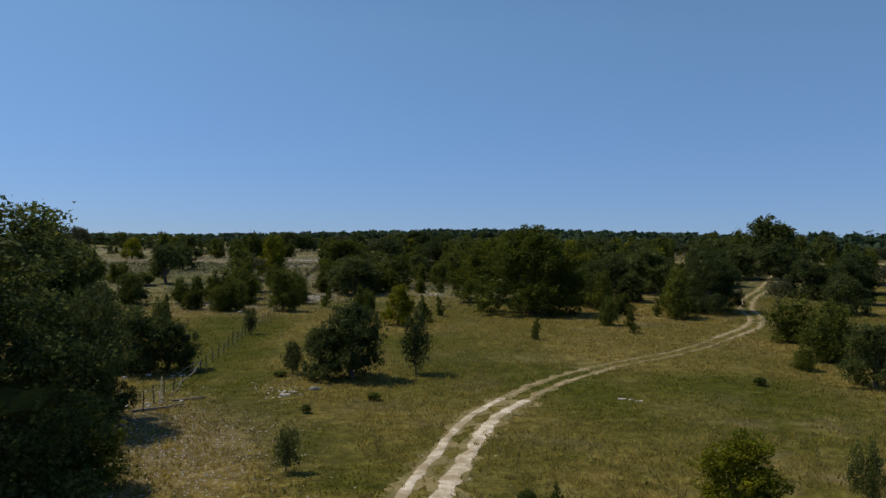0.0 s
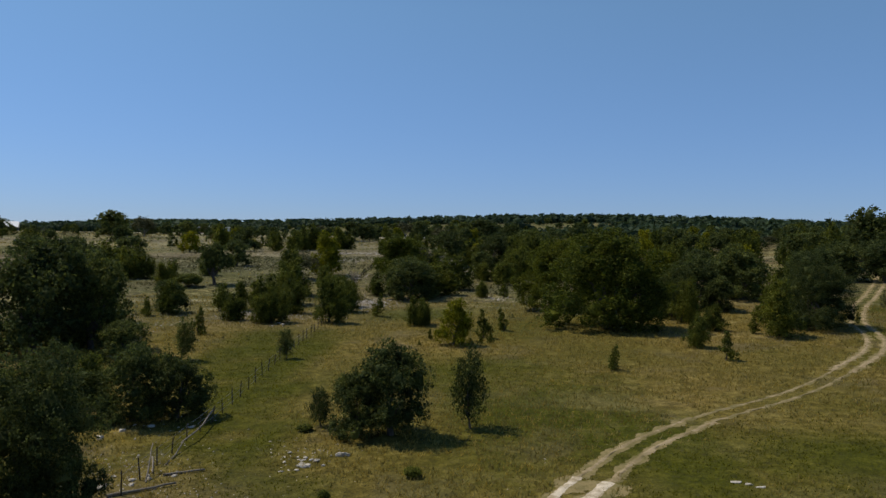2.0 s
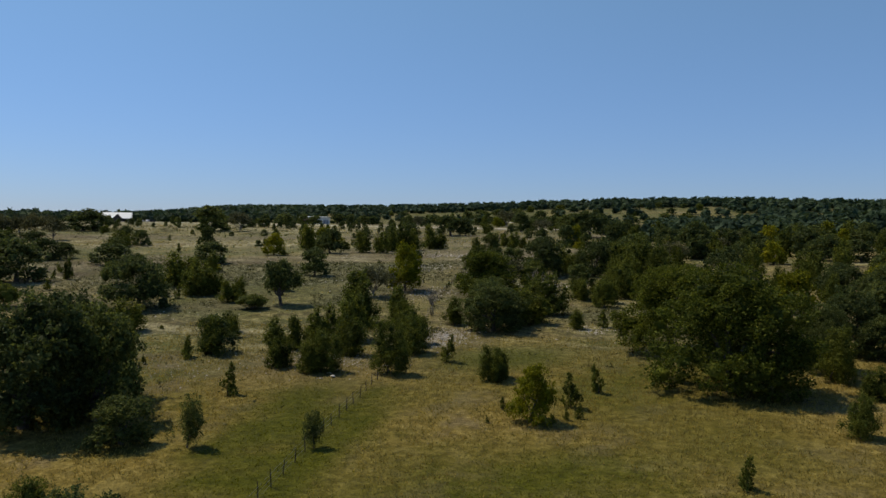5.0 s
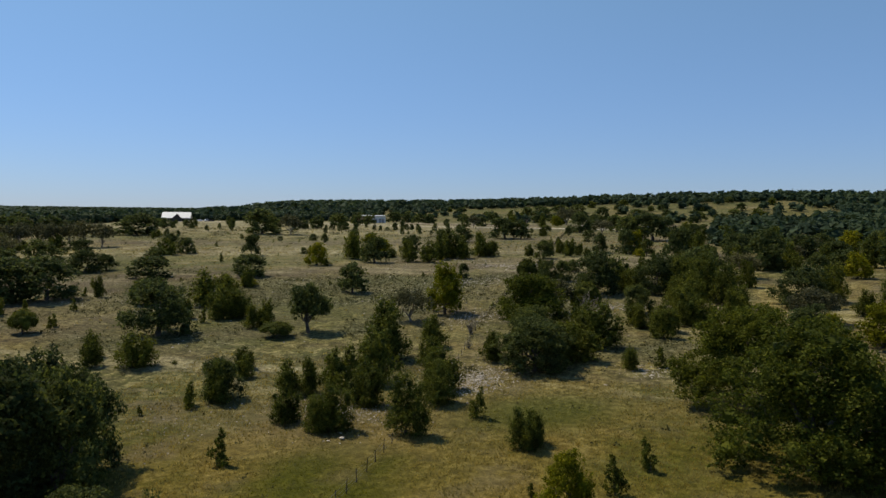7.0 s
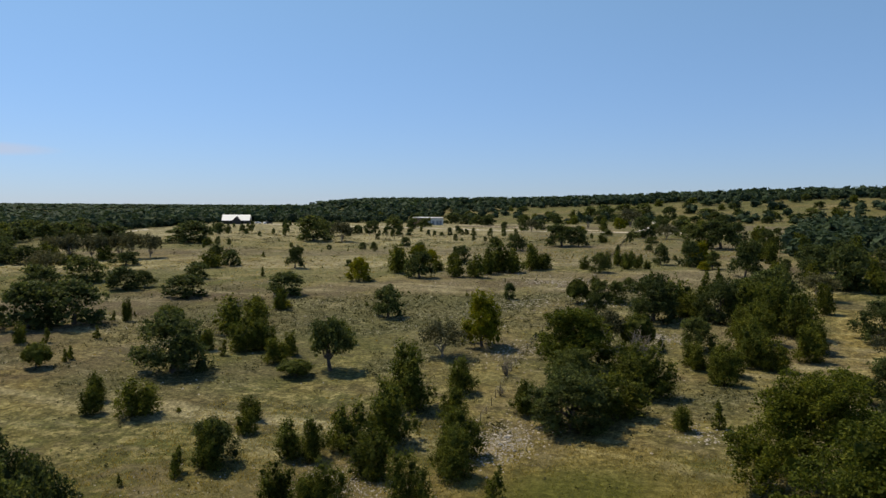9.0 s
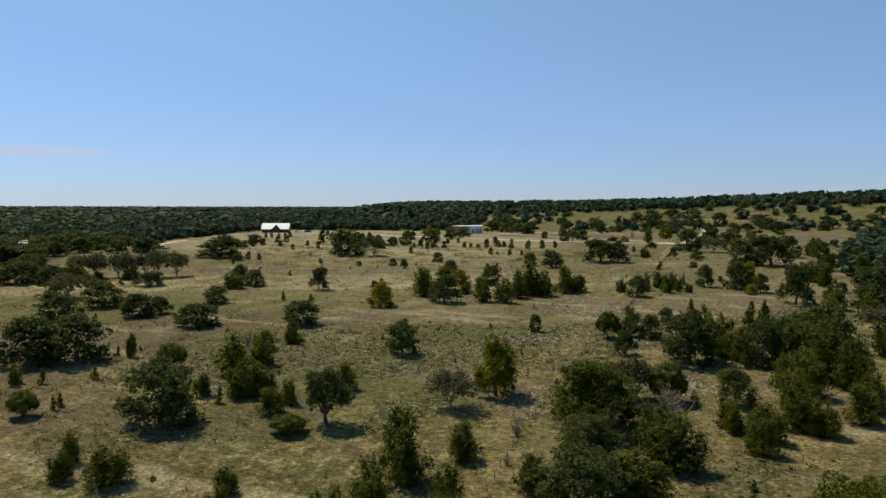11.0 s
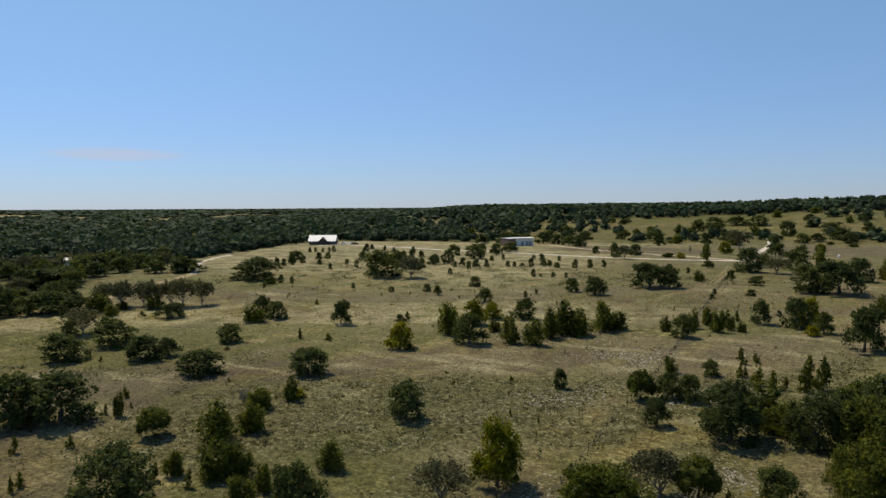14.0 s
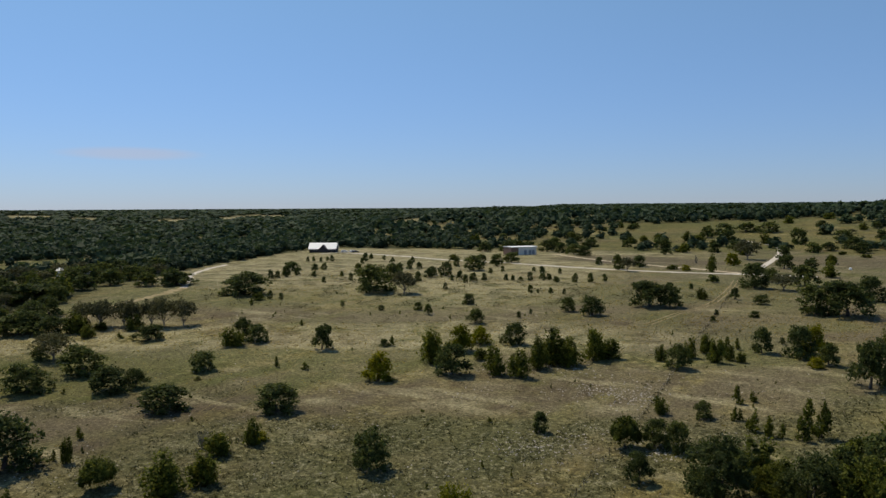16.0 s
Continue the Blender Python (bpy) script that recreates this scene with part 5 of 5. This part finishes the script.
for cx, cy, r, n in ((-11.6, 56.0, 1.9, 22), (-21.5, 61.5, 0.9, 5), (-19.5, 50.5, 2.6, 16), (-24.0, 61.5, 3.2, 14), (-22.8, 133.5, 3.4, 20), (-30.0, 110.0, 4.0, 16)):
    for i in range(n):
        a, q = g.uniform(0, 6.283), r * g.random() ** 0.7
        s = min(1.3, 0.16 * math.exp(abs(g.normal(0, 0.85))))
        rock(cx + q * math.cos(a), cy + 1.2 * q * math.sin(a), s, s * g.uniform(0.45, 0.85), s * g.uniform(0.25, 0.55), g.uniform(0, 180))
rock(-9.4, 57.0, 1.1, 0.5, 0.42, 20)
rock(-11.4, 54.8, 0.9, 0.45, 0.3, 170)
for x, y, w, d in ((13.2, 55.0, 0.9, 0.4), (14.3, 54.3, 0.8, 0.35), (13.8, 54.7, 0.6, 0.4)):
    rock(x, y, w, d, 0.14, 15)


def gravel():
    g = np.random.default_rng(15)
    P = []
    for cx, cy, rx, ry, n in ((-13.5, 37, 5.5, 8, 2200), (-16, 44, 5, 6, 700), (-21, 52, 4, 6, 500), (-33, 117, 6, 4, 900), (-22.5, 133, 3.5, 6, 1300), (-2, 143, 2.5, 3, 160), (-12, 190, 5, 3, 300), (-48, 212, 7, 7, 260), (-46, 247, 9, 7, 260), (-33, 171, 4, 6, 220), (-27, 221, 5, 5, 200), (-48, 108, 8, 8, 180), (-12, 57, 3, 3, 80), (3, 45, 3, 14, 70), (-17, 185, 9, 8, 120), (-40, 215, 8, 10, 90), (-60, 262, 14, 8, 90)):
        P.append(np.stack([g.normal(cx, rx * 0.6, n), g.normal(cy, ry * 0.6, n), g.uniform(0.05, 0.30, n) * (0.35 + 0.007 * cy)], 1))
    x, y = g.uniform(-190, 6, 26000), g.uniform(135, 340, 26000)          # loose stones all over the slope
    low, brown, olive, straw = slope_bands(x, y)
    ok = (g.random(len(x)) < (0.10 + 0.25 * np.maximum(low, brown)) * (1 - olive) * step(-0.3, 0.9, wave(x, y, 28, 83))) & inside(CLEARING, x, y)
    P.append(np.stack([x[ok], y[ok], g.uniform(0.12, 0.5, ok.sum())], 1))
    P = np.concatenate(P)
    base = np.array([(1, 0, 0), (0, 1, 0), (-1, 0.1, 0), (0.1, -1, 0), (0.1, 0.1, 0.6)])
    f = np.array([(0, 1, 4), (1, 2, 4), (2, 3, 4), (3, 0, 4)])
    n = len(P)
    jit = base[None] * g.uniform(0.6, 1.2, (n, 5, 3))
    a = g.uniform(0, 6.283, n)
    c, s = np.cos(a)[:, None], np.sin(a)[:, None]
    x, y = jit[..., 0] * c - 0.7 * jit[..., 1] * s, jit[..., 0] * s + 0.7 * jit[..., 1] * c
    sz = P[:, 2:3] * 0.6
    v = np.stack([P[:, :1] + x * sz, P[:, 1:2] + y * sz, ground_height(P[:, 0], P[:, 1])[:, None] + jit[..., 2] * sz - 0.01], -1).reshape(-1, 3)
    faces = (f[None] + (np.arange(n) * 5)[:, None, None]).reshape(-1, 3)
    tagged(mesh_object("gravel", v, faces, STONE), "loose pale limestone gravel scattered on bare soil", "gravel", kind="stuff")


gravel()


# ---- fence ----
def fence():
    line = smooth_line([(-19.2, 48.5), (-19.8, 56), (-20.3, 64.3), (-21.0, 73), (-21.7, 81), (-22.6, 91), (-23.5, 103), (-25.2, 125), (-27.2, 142), (-30.2, 162), (-32.2, 182), (-33.8, 205), (-35.6, 235), (-38.5, 265), (-41.0, 285), (-44.6, 325), (-48, 360), (-52, 396)], 0.25)
    s = np.concatenate([[0], np.cumsum(np.linalg.norm(np.diff(line, axis=0), axis=1))])
    ob = tagged(new("wire_fence"), "old ranch fence of dark wooden posts and thin wire", "fence")
    meshes = []
    for i in range(4):
        g = np.random.default_rng(60 + i)
        p = np.array([(0, 0, -0.35), (0, 0, 0.4), (0, 0, 0.85), (0, 0, 1.2)]) + g.normal(0, 0.012, (4, 3))
        v, f = tube(p, [0.045, 0.042, 0.038, 0.034], 7)
        me = bpy.data.meshes.new("fence_post")
        me.from_pydata(v.tolist(), [], f)
        me.materials.append(POST_WOOD)
        meshes.append(me)
    g = np.random.default_rng(61)
    at, tops = 0.5, []
    while at < s[-1]:
        x, y = np.interp(at, s, line[:, 0]), np.interp(at, s, line[:, 1])
        lean = Euler((g.normal(0, 0.06), g.normal(0, 0.06), g.uniform(0, 6)))
        k = g.uniform(0.85, 1.12)
        post = new("fence_post", meshes[g.integers(4)])
        post.parent = ob
        post.matrix_basis = Matrix.LocRotScale((x, y, height(x, y)), lean, (1, 1, k))
        tops.append((x, y, height(x, y)))
        at += 2.4 if at < 60 else 3.3
    for h in (0.35, 0.7, 1.08):
        v, f = tube([(x + 0.07, y, z + h) for x, y, z in tops], [0.008] * len(tops), 4)
        part_mesh("wire", v, f, WIRE_METAL, ob)


fence()


def pole(name, a, b, r, label, category):
    za, zb = height(a[0], a[1]) + a[2], height(b[0], b[1]) + b[2]
    g = np.random.default_rng(int(abs(a[0] * 100)))
    v, f = limb(g, (a[0], a[1], za), (b[0], b[1], zb), r, r * 0.6, 7, 0.006, 7)
    return tagged(mesh_object(name, v, f, WEATHERED, True), label, category)


pole("fence_brace", (-20.3, 64.0, 0.85), (-19.2, 54.0, 0.05), 0.06, "long grey fallen cedar rail leaning on a fence post", "rail")
pole("fallen_log", (-19.8, 48.6, 0.1), (-17.2, 51.0, 0.12), 0.09, "grey weathered log lying on stony ground", "log")
pole("leaning_branch", (-18.9, 51.0, 0.02), (-19.6, 53.2, 1.5), 0.05, "bare grey branch leaning upright by the fence", "branch")
pole("fallen_log", (-40.5, 72.5, 0.15), (-38.2, 71.2, 0.1), 0.09, "bleached dead branch lying in the grass", "log")
pole("fallen_log", (-20.6, 55.2, 0.06), (-19.2, 52.4, 0.1), 0.06, "thin grey dead branch on stony ground", "log")
pole("fallen_log", (-18.5, 52.2, 0.08), (-16.6, 53.4, 0.1), 0.08, "grey weathered log lying on stony ground", "log")


# ---- buildings ----
def ranch_house():
    ob = tagged(new("ranch_house"), "dark-walled ranch house with a white metal roof and a front gable", "house")
    L, D, E, R = 9.8, 6.0, 2.3, 6.4            # half length, half depth, eaves, ridge
    part("wall", box(bmesh.new(), -L + 0.6, -D + 1.6, -0.6, L - 0.6, D - 0.6, E), DARK_SIDING, ob)
    bm = bmesh.new()
    for s in (-1, 1):
        for z in (0.0,):
            q = [bm.verts.new(p) for p in ((-L, s * D, E), (L, s * D, E), (L, 0, R), (-L, 0, R), (-L, s * D, E - 0.18), (L, s * D, E - 0.18), (L, 0, R - 0.18), (-L, 0, R - 0.18))]
            for f in ((0, 1, 2, 3), (4, 5, 6, 7), (0, 1, 5, 4), (1, 2, 6, 5), (2, 3, 7, 6), (3, 0, 4, 7)):
                bm.faces.new([q[i] for i in f])
    bmesh.ops.recalc_face_normals(bm, faces=bm.faces)
    part("roof", bm, WHITE_METAL, ob, "white standing-seam metal roof")
    for s in (-1, 1):
        bm = bmesh.new()
        q = [bm.verts.new(p) for p in ((s * (L - 0.6), -D + 0.4, E - 0.1), (s * (L - 0.6), D - 0.4, E - 0.1), (s * (L - 0.6), 0, R - 0.25), (s * (L - 0.75), -D + 0.4, E - 0.1), (s * (L - 0.75), D - 0.4, E - 0.1), (s * (L - 0.75), 0, R - 0.25))]
        for f in ((0, 1, 2), (3, 4, 5), (0, 1, 4, 3), (1, 2, 5, 4), (2, 0, 3, 5)):
            bm.faces.new([q[i] for i in f])
        part("gable_wall", bm, DARK_SIDING, ob)
    # front gable porch
    bm = bmesh.new()
    x0, w, y1 = 0.8, 3.0, -D - 1.0
    q = [bm.verts.new(p) for p in ((x0 - w, y1, 0.0), (x0 + w, y1, 0.0), (x0 + w, y1, 1.9), (x0, y1, 4.9), (x0 - w, y1, 1.9), (x0 - w, y1 + 4.5, 0), (x0 + w, y1 + 4.5, 0), (x0 + w, y1 + 4.5, 1.9), (x0, y1 + 4.5, 4.9), (x0 - w, y1 + 4.5, 1.9))]
    for f in ((0, 1, 2, 3, 4), (5, 6, 7, 8, 9), (0, 1, 6, 5), (1, 2, 7, 6), (4, 0, 5, 9)):
        bm.faces.new([q[i] for i in f])
    bmesh.ops.recalc_face_normals(bm, faces=bm.faces)
    part("porch_gable", bm, DARK_SIDING, ob, "dark timber front gable")
    bm = bmesh.new()
    for s in (-1, 1):
        q = [bm.verts.new(p) for p in ((x0, y1 - 0.4, 5.05), (x0 + s * (w + 0.4), y1 - 0.4, 1.75), (x0 + s * (w + 0.4), y1 + 4.6, 1.75), (x0, y1 + 4.6, 5.05), (x0, y1 - 0.4, 5.2), (x0 + s * (w + 0.4), y1 - 0.4, 1.9), (x0 + s * (w + 0.4), y1 + 4.6, 1.9), (x0, y1 + 4.6, 5.2))]
        for f in ((0, 1, 2, 3), (4, 5, 6, 7), (0, 1, 5, 4), (1, 2, 6, 5), (2, 3, 7, 6)):
            bm.faces.new([q[i] for i in f])
    bmesh.ops.recalc_face_normals(bm, faces=bm.faces)
    part("porch_roof", bm, plain("dark_porch_roof", (0.06, 0.06, 0.065), 0.6), ob, "dark porch roof")
    for x in (-7.4, -5.0, 6.2, 8.0):
        win = part("window", box(bmesh.new(), x - 0.6, -D + 1.5, 0.9, x + 0.6, -D + 1.62, 2.1), WHITE_METAL, ob)
        part("pane", box(bmesh.new(), x - 0.5, -D + 1.47, 1.0, x + 0.5, -D + 1.5, 2.0), DARK_GLASS, win)
    for x in (-8.9, -4.0, 5.6, 8.9):
        part("porch_post", box(bmesh.new(), x - 0.1, -D + 0.15, -0.4, x + 0.1, -D + 0.35, E - 0.1), DARK_SIDING, ob)
    x, y = -343, 497
    ob.matrix_basis = pose(x, y, height(x, y) + 0.2, 0, 0, 30)
    return ob


ranch_house()


def metal_barn():
    ob = tagged(new("metal_barn"), "long low white metal barn with a brown end wall", "barn")
    L, D, H = 9.2, 5.5, 4.9
    part("wall", box(bmesh.new(), -L + 0.15, -D + 0.15, -0.6, L - 0.15, D - 0.15, H), GREY_METAL, ob)
    part("end_wall", box(bmesh.new(), -L + 0.02, -D + 0.15, -0.5, -L + 0.14, D - 0.15, H - 0.05), BROWN_SIDING, ob, "brown end wall")
    bm = bmesh.new()
    q = [bm.verts.new(p) for p in ((-L - 0.3, -D - 0.3, H), (L + 0.3, -D - 0.3, H), (L + 0.3, D + 0.3, H), (-L - 0.3, D + 0.3, H), (-L - 0.3, 0, H + 0.45), (L + 0.3, 0, H + 0.45),
                                   (-L - 0.3, -D - 0.3, H + 0.2), (L + 0.3, -D - 0.3, H + 0.2), (L + 0.3, D + 0.3, H + 0.2), (-L - 0.3, D + 0.3, H + 0.2))]
    for f in ((0, 1, 2, 3), (6, 7, 5, 4), (4, 5, 8, 9), (0, 1, 7, 6), (2, 3, 9, 8), (3, 0, 6, 4, 9), (1, 2, 8, 5, 7)):
        bm.faces.new([q[i] for i in f])
    bmesh.ops.recalc_face_normals(bm, faces=bm.faces)
    part("roof", bm, WHITE_METAL, ob, "white metal roof")
    part("end_bay", box(bmesh.new(), -L + 0.16, -D + 0.04, -0.5, -L + 5.2, -D + 0.14, H - 0.3), BROWN_SIDING, ob, "brown timber-clad end bay")
    dark = plain("shaded_door_grey", (0.24, 0.25, 0.27), 0.6)
    for x in (1.0, 4.4, 6.8):
        part("door", box(bmesh.new(), x - 0.9, -D + 0.02, 0.0, x + 0.9, -D + 0.12, 2.9), dark, ob, "grey roller door")
    x, y = -209, 533
    ob.matrix_basis = pose(x, y, height(x, y) + 0.1, 0, 0, 55)
    return ob


metal_barn()


def parked_car(x, y, turn, paint, label):
    ob = tagged(new("parked_car"), label, "car")
    bm = bmesh.new()
    prof = [(-2.3, 0.35), (2.3, 0.35), (2.35, 0.85), (1.3, 1.0), (0.6, 1.55), (-1.5, 1.58), (-2.25, 1.0)]
    a = [bm.verts.new((px, -0.9, pz)) for px, pz in prof]
    b = [bm.verts.new((px, 0.9, pz)) for px, pz in prof]
    bm.faces.new(a)
    bm.faces.new(b)
    for i in range(len(prof)):
        j = (i + 1) % len(prof)
        bm.faces.new((a[i], a[j], b[j], b[i]))
    bmesh.ops.recalc_face_normals(bm, faces=bm.faces)
    bmesh.ops.bevel(bm, geom=bm.edges[:], offset=0.08, segments=1, affect="EDGES")
    part("body", bm, paint, ob)
    for s in (-1, 1):
        part("window", box(bmesh.new(), -1.35, s * 0.9 - 0.02, 1.05, 0.7, s * 0.9 + 0.02, 1.45), DARK_GLASS, ob)
        for px in (-1.4, 1.45):
            bm = bmesh.new()
            bmesh.ops.create_cone(bm, cap_ends=True, segments=16, radius1=0.36, radius2=0.36, depth=0.24, matrix=pose(px, s * 0.82, 0.36, 90))
            part("wheel", bm, RUBBER, ob)
    ob.matrix_basis = pose(x, y, height(x, y) + 0.12, 0, 0, turn)
    return ob


CAR_WHITE = plain("white_car_paint", (0.75, 0.75, 0.75), 0.3)
CAR_DARK = plain("dark_car_paint", (0.04, 0.04, 0.045), 0.3)
parked_car(-326, 499, 25, CAR_WHITE, "white car parked beside the ranch house")
parked_car(-321, 502, 60, CAR_WHITE, "white pickup-sized car parked by the house")
parked_car(-317, 500, 40, CAR_DARK, "dark car parked on the caliche by the house")


def stock_tank(x, y):
    ob = tagged(new("water_tank"), "small white metal water tank in the bare field", "tank")
    bm = bmesh.new()
    bmesh.ops.create_cone(bm, cap_ends=True, segments=24, radius1=1.1, radius2=1.1, depth=1.2, matrix=pose(0, 0, 0.6))
    part("drum", bm, WHITE_METAL, ob)
    bm = bmesh.new()
    bmesh.ops.create_cone(bm, cap_ends=True, segments=24, radius1=1.14, radius2=0.2, depth=0.4, matrix=pose(0, 0, 1.4))
    part("lid", bm, WHITE_METAL, ob)
    ob.matrix_basis = pose(x, y, height(x, y)) @ Matrix.Scale(0.7, 4)
    return ob


stock_tank(-19.7, 507)


def shed(x, y, turn, half, deep, tall, label):
    ob = tagged(new("farm_shed"), label, "shed")
    part("wall", box(bmesh.new(), -half + 0.3, -deep + 0.3, -1.5, half - 0.3, deep - 0.3, tall), GREY_METAL, ob)
    bm = bmesh.new()
    q = [bm.verts.new(p) for p in ((-half, -deep, tall), (half, -deep, tall), (half, deep, tall), (-half, deep, tall), (-half, 0, tall + 1.4), (half, 0, tall + 1.4))]
    for f in ((0, 1, 2, 3), (0, 1, 5, 4), (3, 2, 5, 4), (0, 3, 4), (1, 2, 5)):
        bm.faces.new([q[i] for i in f])
    bmesh.ops.recalc_face_normals(bm, faces=bm.faces)
    part("roof", bm, GREY_METAL, ob, "pale metal roof")
    ob.matrix_basis = pose(x, y, height(x, y), 0, 0, turn)
    return ob


shed(-374, 332, 40, 8, 4, 2.6, "long low shed with a pale metal roof among trees")
